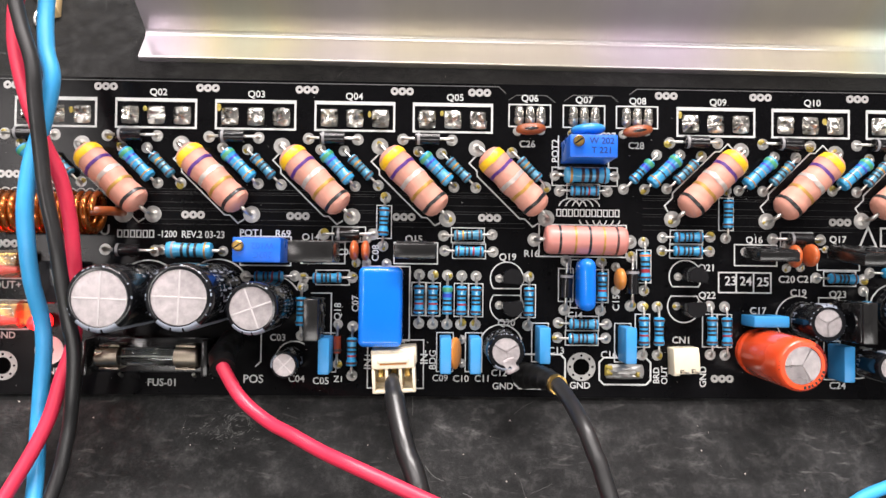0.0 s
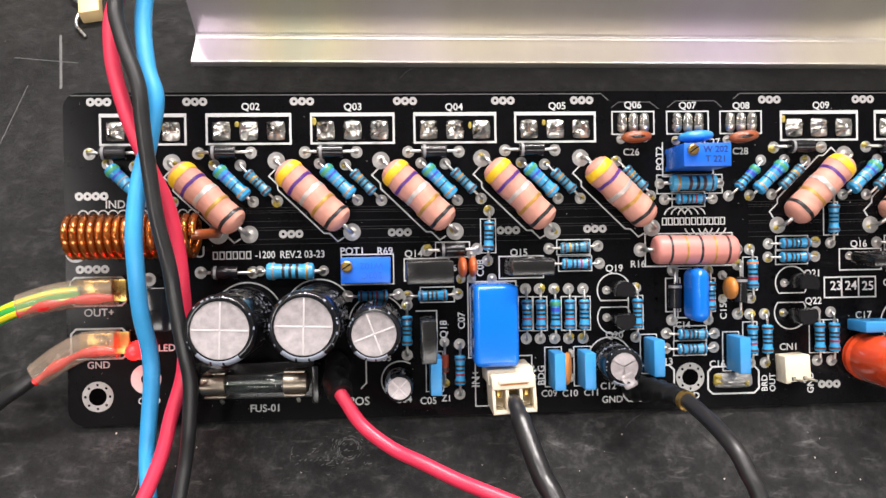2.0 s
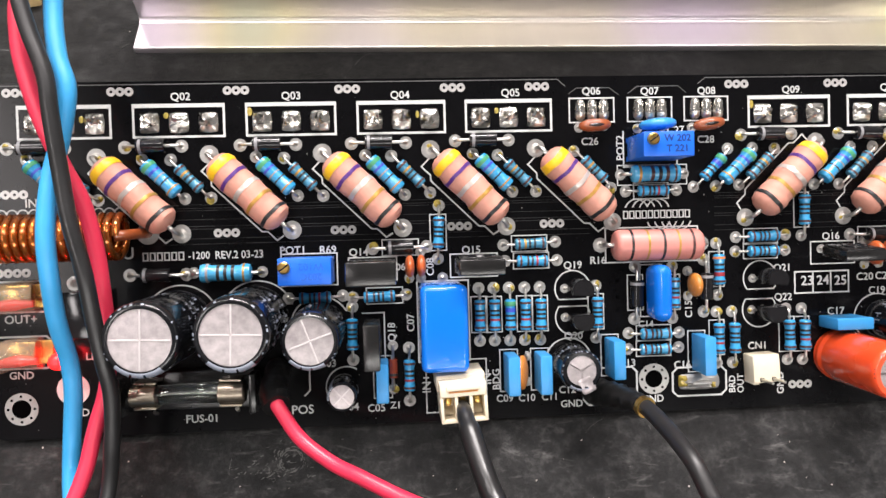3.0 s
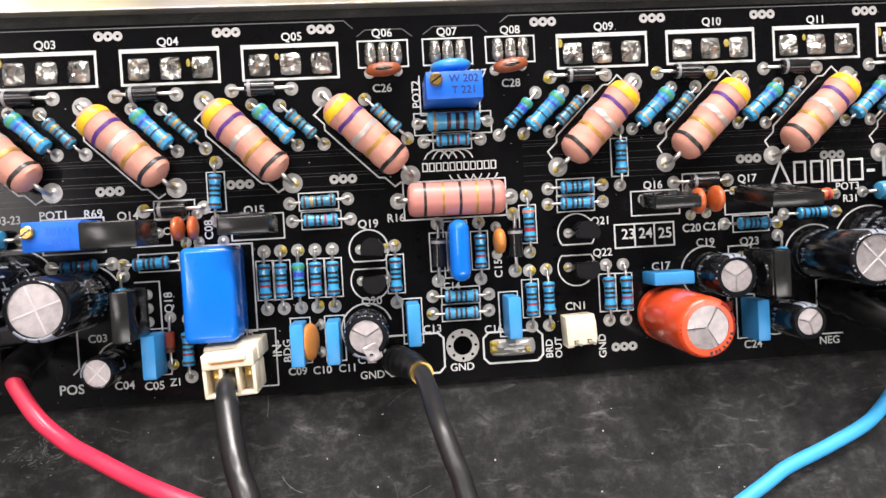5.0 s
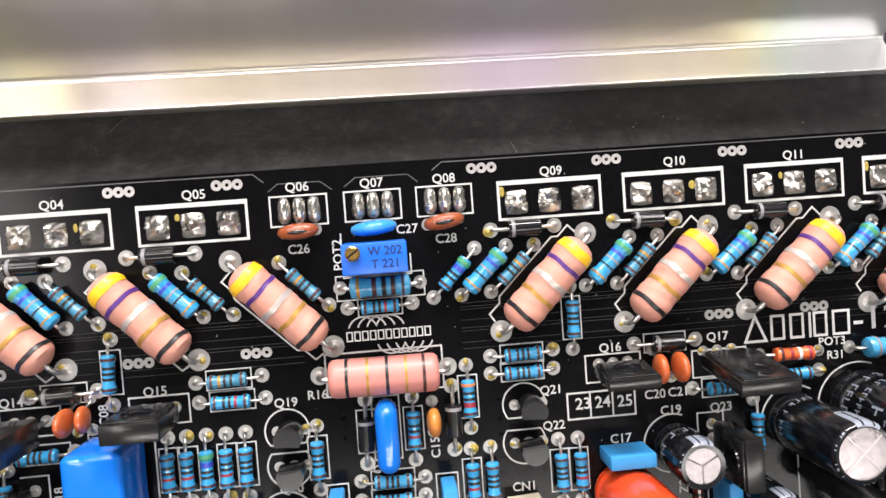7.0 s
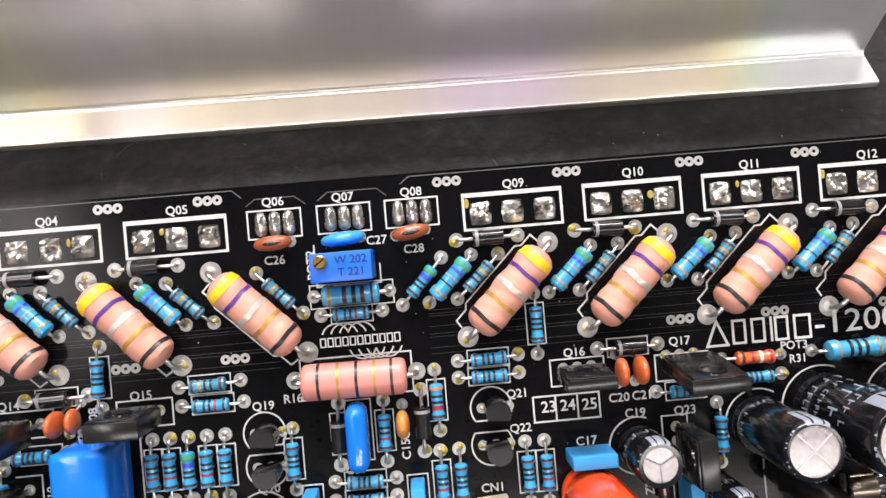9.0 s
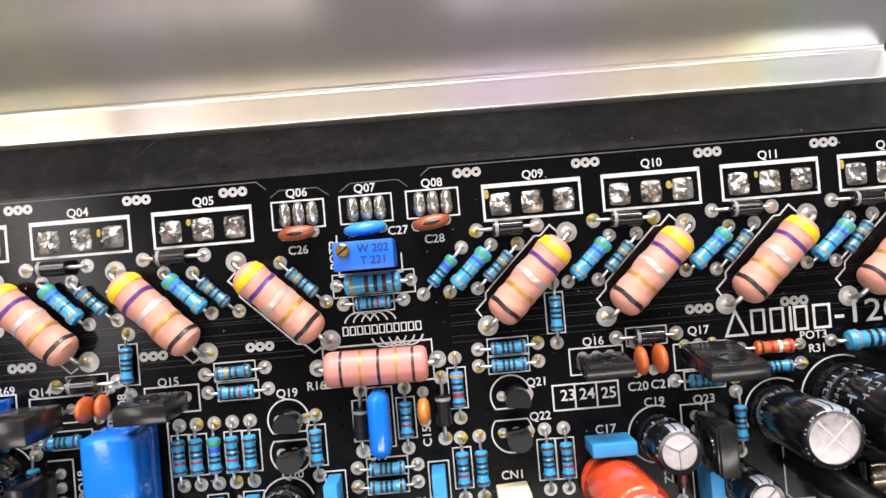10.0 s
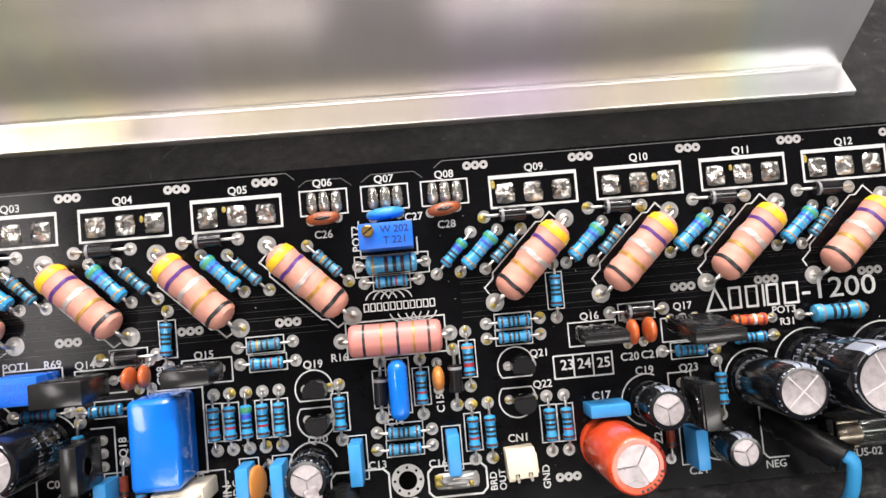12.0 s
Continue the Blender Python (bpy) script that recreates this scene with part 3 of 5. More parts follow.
faint_line([(-89.0, 3.7), (18.3, 3.75), (19.8, 2.4)], 0.16)
faint_line([(46.5, 2.6), (48.0, 3.75), (160.0, 3.75)], 0.16)
for a, b in (((20.5, 0.9), (22.0, 2.0)), ((22.0, 2.0), (28.6, 2.0)), ((28.6, 2.0), (30.4, 0.6)), ((32.4, 0.9), (34.2, 2.2)), ((34.2, 2.2), (42.5, 2.2)), ((42.5, 2.2), (44.0, 0.9))):
    faint_line([a, b], 0.14)


def track(x0, y0, x1, y1, width):
    part("track", stroke([(x0, y0), (x1, y1)], width, 0.03), MASK, board, "raised copper track under black solder mask", smooth=False)
    # light caught by the long edges, painted as thin grey lines
    for side in (-1, 1) if x1 - x0 > 40 else ():
        e = side * (width / 2 + 0.06)
        part("track_glint", stroke([(x0, y0 + e), (x1, y1 + e)], 0.09, 0.034), TRACK_GLINT, board, "thin dark grey glint painted along a track edge", smooth=False)


for y, w in ((-19.4, 0.5), (-21.0, 1.6), (-23.4, 0.4), (-26.0, 0.9)):
    track(-58.0, y, 24.0, y, w)
    track(49.5, y, 140.0, y, w)
for y in (-36.0, -39.2, -41.8, -45.5, -48.2):
    track(16.5, y, 31.0, y, 0.6)
    track(53.0, y + 0.8, 66.0, y + 0.8, 0.5)
for x in (-73.0, -10.5, 29.4, 54.6, 61.5, 80.5):
    track(x, -33.0, x, -58.0, 0.7)

# fine pale dust on the board
def board_dust():
    rng = random.Random(5)
    bm = bmesh.new()
    for _ in range(260):
        x, y, r = rng.uniform(X0 + 2, 145), rng.uniform(Y0 + 1, Y1 - 1), rng.choice((0.05, 0.07, 0.09, 0.14))
        a0 = rng.uniform(0, 6.28)
        rim = [bm.verts.new((x + r * rng.uniform(0.5, 1.3) * math.cos(a0 + k * 1.257), y + r * rng.uniform(0.5, 1.3) * math.sin(a0 + k * 1.257), 0.03)) for k in range(5)]
        tip = bm.verts.new((x, y, 0.03 + 0.6 * r))
        for k in range(5):
            bm.faces.new((rim[k], rim[(k + 1) % 5], tip))
    tagged(part("board_dust", bm, TIN, smooth=False, m=BOARD), "fine pale dust specks on the black circuit board", "dust", kind="stuff")


board_dust()

# ---- parts on two leads ----
PROTOS = {}


def between(x1, y1, x2, y2):
    return on_board((x1 + x2) / 2, (y1 + y2) / 2, 0, math.degrees(math.atan2(y2 - y1, x2 - x1)))


FLUX_RNG = random.Random(12)


def joint(owner, x, y, pad=0.95, flux=True, lump=0.55):
    """A soldered joint: a dome of solder on a flat tinned pad, some with amber flux left on one side."""
    hub = min(0.55 * pad, 1.0)
    top = 0.35 * lump + 0.22
    dome = [(0, top), (0.22 * hub, 0.93 * top), (0.45 * hub, 0.68 * top), (0.72 * hub, 0.32 * top), (hub, 0.11), (hub + 0.05, 0.08)]
    p = part("solder_joint", lathe(dome, 14), DULL_SOLDER, owner, "dome of solder", m=pose(x * MM, y * MM, 0))
    part("pad", lathe([(0, 0.085), (pad, 0.085), (pad + 0.03, 0.0)], 20), TIN, owner, "flat tinned pad", m=pose(x * MM, y * MM, 0))
    if flux:
        leave_flux(owner, x, y, pad)
    return p


def leave_flux(owner, x, y, pad):
    """Amber flux on one side of some joints."""
    if FLUX_RNG.random() < 0.42:
        a, s, hub = FLUX_RNG.uniform(0, 6.3), FLUX_RNG.uniform(0.5, 0.9), min(0.8 * pad, 1.0)
        drop = lathe([(0, 0.72), (0.4 * hub, 0.52), (0.72 * hub, 0.24), (hub, 0.1), (hub + 0.05, 0.06)], 12, Matrix.Diagonal((s, s * FLUX_RNG.uniform(0.6, 1.0), s, 1)))
        part("flux", drop, FLUX, owner, "amber flux residue", m=pose((x + 0.55 * hub * math.cos(a)) * MM, (y + 0.55 * hub * math.sin(a)) * MM, 0.06 * MM))


FLUX_LATER = []


def axial(kind, label, category, group, at, span, length, radius, lift, body_mat, bands, profile, lead_r=0.3, pad=0.95, bulge=1.0, band_w=0.55):
    key = (kind, tuple(bands))
    if key in PROTOS:
        t = copy_thing(PROTOS[key], at)
        FLUX_LATER.append((t, span / 2, pad))
        return t
    t = thing(kind, label, category, group, at)
    if profile == "dumbbell":
        shape = [(0, -0.5), (0.55, -0.5), (0.9, -0.475), (1.0, -0.43), (1.0, -0.33), (0.86, -0.27), (0.84, 0.27), (1.0, 0.33), (1.0, 0.43), (0.9, 0.475), (0.55, 0.5), (0, 0.5)]
    elif profile == "cement":
        shape = [(0, -0.5), (0.42, -0.497), (0.72, -0.475), (0.93, -0.435), (1.0, -0.38), (1.0, -0.2), (0.985, 0.0), (1.0, 0.2), (1.0, 0.38), (0.93, 0.435), (0.72, 0.475), (0.42, 0.497), (0, 0.5)]
    elif profile == "moulded":
        shape = [(0, -0.5), (0.6, -0.5), (0.84, -0.49), (0.96, -0.465), (1.0, -0.43), (1.0, 0.43), (0.96, 0.465), (0.84, 0.49), (0.6, 0.5), (0, 0.5)]
    else:
        shape = [(0, -0.5), (0.9, -0.5), (1.0, -0.48), (1.0, 0.48), (0.9, 0.5), (0, 0.5)]

    def radius_at(u):
        for (ra, ua), (rb, ub) in zip(shape, shape[1:]):
            if ua <= u <= ub and ub > ua:
                return radius * (ra + (rb - ra) * (u - ua) / (ub - ua))
        return radius

    up = Matrix.Translation((0, 0, lift)) @ ALONG_X
    lumps = random.Random(str(bands))
    waves = [(lumps.uniform(0.6, 3.2), lumps.randint(0, 2), lumps.uniform(0, 6.28), lumps.uniform(0.02, 0.045)) for _ in range(9)]

    def uneven(bm, slip=0.0):
        """Lets a dipped cement body swell and sink a little; slip makes a painted band wander."""
        if profile != "cement":
            return bm
        for v in bm.verts:
            a = math.atan2(v.co.y, v.co.z - lift)
            rr = math.hypot(v.co.y, v.co.z - lift)
            if rr > 0.5 * radius:
                k = 1 + sum(h * math.sin(f * v.co.x + n * a + p) for f, n, p, h in waves) / radius
                v.co.y, v.co.z = v.co.y * k, lift + (v.co.z - lift) * k
            v.co.x += slip * (math.sin(2 * a + waves[0][2]) + 0.6 * math.sin(5 * a + waves[1][2]))
        return bm

    fine_shape = shape
    if profile == "cement":
        fine_shape = shape[:5] + [(radius_at(u) / radius, u) for u in np.linspace(-0.37, 0.37, 40)] + shape[-5:]
    part("body", uneven(lathe([(r * radius, u * length) for r, u in fine_shape], 24, up)), body_mat, t)
    for u, color, *w in bands:
        half = (w[0] if w else band_w) / length / 2
        proud = 0.075 if profile == "cement" else 0.035
        rim = [(radius_at(v) + proud, v * length) for v in np.linspace(u - half, u + half, 8 if profile == "cement" else 4)]
        rim = [(rim[0][0] - proud - 0.05, rim[0][1]), *rim, (rim[-1][0] - proud - 0.05, rim[-1][1])]
        part("band", uneven(lathe(rim, 24, up), 0.09), BANDS[color], t, color + " colour band")
    s = span / 2
    for side in (-1, 1):
        pts = [(side * (length / 2 - 0.2), 0, lift), (side * (length / 2 + 0.45 * (s - length / 2)), 0, lift), (side * (s - 0.25), 0, lift * 0.8), (side * s, 0, lift * 0.35), (side * s, 0, -0.4)]
        part("lead", tube(pts, lead_r, 8, steps=3), LEADWIRE, t)
        joint(t, side * s, 0, pad, False)
    PROTOS[key] = t
    FLUX_LATER.append((t, s, pad))
    return t


CODES = {
    "dark": [(-0.38, "brown"), (-0.16, "black"), (-0.02, "black"), (0.12, "black"), (0.38, "brown")],
    "red": [(-0.38, "brown"), (-0.15, "black"), (-0.01, "black"), (0.14, "red"), (0.38, "brown")],
    "pale": [(-0.38, "brown"), (-0.18, "gold"), (-0.04, "black"), (0.12, "black"), (0.38, "brown")],
    "light": [(-0.38, "brown"), (-0.16, "brown"), (-0.02, "black"), (0.12, "black"), (0.38, "brown")],
    "green": [(-0.36, "green", 0.9), (-0.16, "blue", 0.8), (0.02, "black"), (0.16, "black"), (0.38, "brown")],
    "orange": [(-0.38, "orange"), (-0.16, "black"), (0.0, "black"), (0.15, "red", 0.8), (0.38, "brown")],
}
SPREAD = {"dark": "blue quarter-watt resistor with brown and black bands, soldered on the board", "red": "blue quarter-watt resistor with a red band, soldered on the board",
          "pale": "dull blue quarter-watt resistor with brown and black bands", "light": "light blue quarter-watt resistor lying flat on the board",
          "green": "small blue resistor with a green end band", "orange": "blue quarter-watt resistor with orange and red bands"}


def small_resistor(x1, y1, x2, y2, code):
    return axial("resistor", SPREAD[code], "resistor", "small blue resistors", between(x1, y1, x2, y2), 10.3, 6.1, 1.12, 1.3, {"light": PALE_R, "pale": DULL_R}.get(code, BLUE_R), CODES[code], "dumbbell", 0.24, 1.14, band_w=0.42)


def green_banded_resistor(x1, y1, x2, y2):
    return axial("one_watt_resistor", "blue one-watt resistor with a green end band beside a pink resistor", "resistor", "one-watt resistors", between(x1, y1, x2, y2), 10.7, 8.2, 1.5, 1.65, BLUE_R,
                 [(-0.37, "green", 0.8), (-0.2, "blue", 0.5), (-0.04, "grey", 0.3), (0.12, "black", 0.28), (0.36, "gold", 0.3)], "dumbbell", 0.3, 1.12)


def wide_blue_resistor(x1, y1, x2, y2):
    return axial("wide_resistor", "thick light blue resistor with brown and black bands", "resistor", "wide blue resistors", between(x1, y1, x2, y2), 12.8, 9.6, 1.75, 1.95, PALE_R,
                 [(-0.36, "gold", 0.5), (-0.1, "brown", 0.7), (0.06, "black", 0.7), (0.21, "brown", 0.7), (0.37, "brown", 0.4)] if 0 < x1 < 100 else [(-0.34, "grey", 0.45), (-0.13, "black", 0.6), (0.01, "black", 0.6), (0.15, "black", 0.6), (0.36, "gold", 0.4)], "dumbbell", 0.35, 1.05)


def orange_resistor(x1, y1, x2, y2):
    return axial("orange_resistor", "orange resistor with pale bands partly under a transistor", "resistor", "", between(x1, y1, x2, y2), 10.3, 6.6, 1.2, 1.4, ORANGE_R,
                 [(-0.36, "brown"), (-0.1, "red"), (0.12, "white"), (0.36, "red")], "dumbbell", 0.28, 0.98)


def pink_resistor(x1, y1, x2, y2):
    d = (0.0, 0.008, -0.007)[int(x1 + 100) % 3]
    return axial("power_resistor", "fat pink cement power resistor with a yellow end band, lying diagonally", "resistor", "pink power resistors", between(x1, y1, x2, y2), 21.0, 17.0, 3.05, 3.35, PINK,
                 [(-0.385, "yellow", 1.6), (-0.205 + d, "violet", 0.7), (-0.03 - d, "silver", 0.9), (0.16 + d, "gold", 0.7), (0.365, "black", 0.75)], "cement", 0.42, 1.75)


def long_pink_resistor(x1, y1, x2, y2):
    return axial("long_power_resistor", "long rose pink cement resistor with thin dark bands", "resistor", "", between(x1, y1, x2, y2), 20.5, 17.2, 3.0, 3.3, ROSE,
                 [(-0.33, "black", 0.5), (-0.145, "gold", 0.42), (0.03, "black", 0.5), (0.2, "gold", 0.4), (0.36, "brown", 0.5)], "moulded", 0.45, 1.45)


def diode(x1, y1, x2, y2):
    return axial("diode", "black axial diode with a grey band on the board", "diode", "black diodes", between(x1, y1, x2, y2), 10.4, 5.2, 1.3, 1.45, GLASS_BODY, [(-0.36, "grey", 0.55)], "plain", 0.3, 1.2)


def small_diode(x1, y1, x2, y2):
    return axial("zener_diode", "tiny red glass diode with a dark band", "diode", "glass diodes", between(x1, y1, x2, y2), 8.4, 3.6, 0.85, 1.0, RED_GLASS, [(0.32, "black", 0.5)], "plain", 0.24, 0.98)


diode(-85.63, -7.94, -75.13, -7.97)
diode(-64.26, -8.01, -53.79, -7.93)
diode(-42.89, -7.96, -32.61, -8.00)
diode(-22.26, -8.03, -11.35, -8.07)
diode(-1.92, -7.86, 8.30, -7.89)
diode(55.18, -7.70, 65.67, -7.67)
diode(75.42, -7.71, 85.84, -7.98)
diode(95.98, -7.70, 106.35, -7.85)
diode(116.87, -7.68, 127.17, -7.82)
pink_resistor(-69.47, -9.88, -54.38, -24.47)
pink_resistor(-48.77, -9.60, -33.70, -24.31)
pink_resistor(-27.52, -9.81, -12.70, -24.39)
pink_resistor(-6.90, -9.41, 7.64, -24.69)
pink_resistor(13.79, -9.61, 28.66, -24.28)
pink_resistor(70.77, -9.17, 55.70, -24.28)
pink_resistor(91.20, -9.61, 76.30, -24.30)
pink_resistor(112.44, -9.53, 96.92, -24.08)
pink_resistor(133.66, -9.99, 118.27, -24.44)
green_banded_resistor(-82.11, -9.94, -74.51, -17.54)
green_banded_resistor(-61.14, -10.38, -53.51, -17.86)
green_banded_resistor(-40.08, -10.23, -32.46, -17.77)
green_banded_resistor(-19.41, -10.32, -12.04, -18.03)
green_banded_resistor(1.33, -10.40, 8.93, -17.93)
green_banded_resistor(57.48, -10.32, 49.81, -17.76)
green_banded_resistor(78.02, -10.36, 70.08, -17.90)
green_banded_resistor(98.66, -10.60, 90.60, -17.60)
green_banded_resistor(119.75, -10.74, 111.51, -18.15)
small_resistor(-76.73, -10.67, -69.53, -17.75, 'pale')
small_resistor(-56.02, -10.40, -48.60, -17.90, 'pale')
small_resistor(-35.00, -10.37, -27.48, -18.04, 'pale')
small_resistor(-14.38, -10.58, -7.22, -17.70, 'pale')
small_resistor(6.19, -10.79, 13.58, -17.97, 'pale')
small_resistor(52.48, -10.28, 45.15, -17.92, 'green')
small_resistor(62.06, -10.54, 54.60, -17.60, 'pale')
small_resistor(82.74, -10.38, 75.32, -17.97, 'pale')
small_resistor(103.30, -10.18, 95.73, -17.97, 'pale')
small_resistor(123.82, -10.39, 116.57, -18.20, 'pale')
small_resistor(21.09, -10.20, 28.70, -17.80, 'pale')
wide_blue_resistor(30.01, -15.14, 43.75, -15.14)
small_resistor(31.45, -18.42, 41.76, -18.36, 'red')
small_resistor(-5.55, -20.36, -6.01, -30.58, 'dark')
small_resistor(67.49, -17.76, 67.36, -28.04, 'dark')
small_resistor(6.75, -28.31, 17.27, -27.93, 'pale')
small_resistor(7.08, -31.45, 17.48, -31.57, 'red')
small_resistor(53.77, -28.06, 64.00, -27.83, 'dark')
small_resistor(53.60, -30.90, 63.94, -30.91, 'dark')
long_pink_resistor(26.21, -28.88, 46.68, -29.10)
small_resistor(1.80, -36.45, 1.81, -47.04, 'red')
small_resistor(4.72, -36.49, 4.73, -47.09, 'red')
small_resistor(7.76, -36.53, 7.77, -47.15, 'green')
small_resistor(10.81, -36.57, 10.70, -47.20, 'red')
small_resistor(13.87, -36.61, 13.76, -47.25, 'dark')
small_resistor(25.06, -36.64, 24.94, -47.32, 'dark')
diode(33.05, -33.58, 32.72, -43.42)
small_resistor(40.59, -33.55, 40.48, -43.76, 'red')
diode(47.03, -32.07, 46.90, -42.95)
small_resistor(49.64, -29.29, 49.78, -39.33, 'orange')
small_resistor(31.58, -46.49, 41.67, -46.71, 'light')
small_resistor(31.47, -49.65, 41.48, -49.67, 'light')
small_resistor(49.47, -42.82, 49.49, -53.17, 'red')
small_resistor(52.68, -42.83, 52.71, -53.20, 'dark')
small_resistor(63.93, -42.66, 64.12, -53.01, 'dark')
small_resistor(67.20, -42.78, 67.30, -53.04, 'red')
diode(-64.19, -32.03, -53.74, -32.16)
wide_blue_resistor(-51.99, -31.94, -40.02, -32.09)
wide_blue_resistor(114.52, -31.75, 127.48, -31.54)
orange_resistor(98.81, -31.67, 109.21, -31.87)
small_resistor(98.68, -35.15, 109.08, -35.15, 'dark')
small_resistor(-34.99, -37.38, -24.31, -37.17, 'red')
small_resistor(-22.64, -37.58, -12.34, -37.34, 'dark')
small_resistor(-22.77, -38.74, -22.88, -50.31, 'dark')
small_diode(-15.20, -47.23, -15.27, -55.60)
small_resistor(-12.08, -47.28, -12.18, -58.41, 'red')
diode(-18.38, -28.28, -8.28, -28.15)
diode(77.65, -28.12, 87.96, -28.20)
small_resistor(86.90, -36.34, 97.48, -36.59, 'dark')
small_resistor(97.36, -39.10, 97.29, -49.30, 'dark')
small_diode(86.62, -48.32, 86.62, -56.72)


def resistor_outlines(x1, y1, x2, y2, far):
    """The printed outline that shows along one long side of a pink resistor."""
    m = Matrix.Translation(((x1 + x2) / 2, (y1 + y2) / 2, 0)) @ Matrix.Rotation(math.atan2(y2 - y1, x2 - x1), 4, "Z")
    pts = [(-9.6, 0), (-9.6, far), (-7.2, far), (-6.4, far * 1.22), (6.4, far * 1.22), (7.2, far), (9.6, far), (9.9, 0.6 * far)]
    outline([tuple((m @ Vector((*p, 0)))[:2]) for p in pts], 0.26, False)


for k in range(5):
    resistor_outlines(-69.4 + 20.8 * k, -9.7, -54.4 + 20.8 * k, -24.4, -3.35)
for k in range(4):
    resistor_outlines(70.8 + 20.75 * k, -9.5, 55.8 + 20.75 * k, -24.3, -3.35)

# printed boxes of the small resistors
for x1, y1, x2, y2 in ((4.7, -36.5, 4.7, -47.1), (10.8, -36.5, 10.7, -47.2), (25.0, -36.6, 24.95, -47.3), (40.55, -33.5, 40.5, -43.7), (49.7, -29.3, 49.75, -39.3), (49.5, -42.8, 49.5, -53.2),
                       (64.0, -42.7, 64.1, -53.0), (67.2, -42.8, 67.3, -53.0), (1.8, -36.45, 1.8, -47.0), (13.8, -36.6, 13.8, -47.2), (67.45, -17.8, 67.4, -28.0), (-5.8, -20.4, -5.9, -30.6), (33.0, -33.5, 32.8, -43.4)):
    rect(x1 - 1.55, (y1 + y2) / 2 - 3.5, x1 + 1.55, (y1 + y2) / 2 + 3.5, 0.2)
for x, y in ((12.0, -28.1), (12.3, -31.5), (58.9, -28.0), (58.8, -30.9), (36.6, -46.6), (36.5, -49.65), (36.6, -18.4), (92.2, -36.5), (-16.5, -37.4), (-13.2, -28.2), (82.8, -28.2)):
    rect(x - 3.5, y - 1.55, x + 3.5, y + 1.55, 0.2)


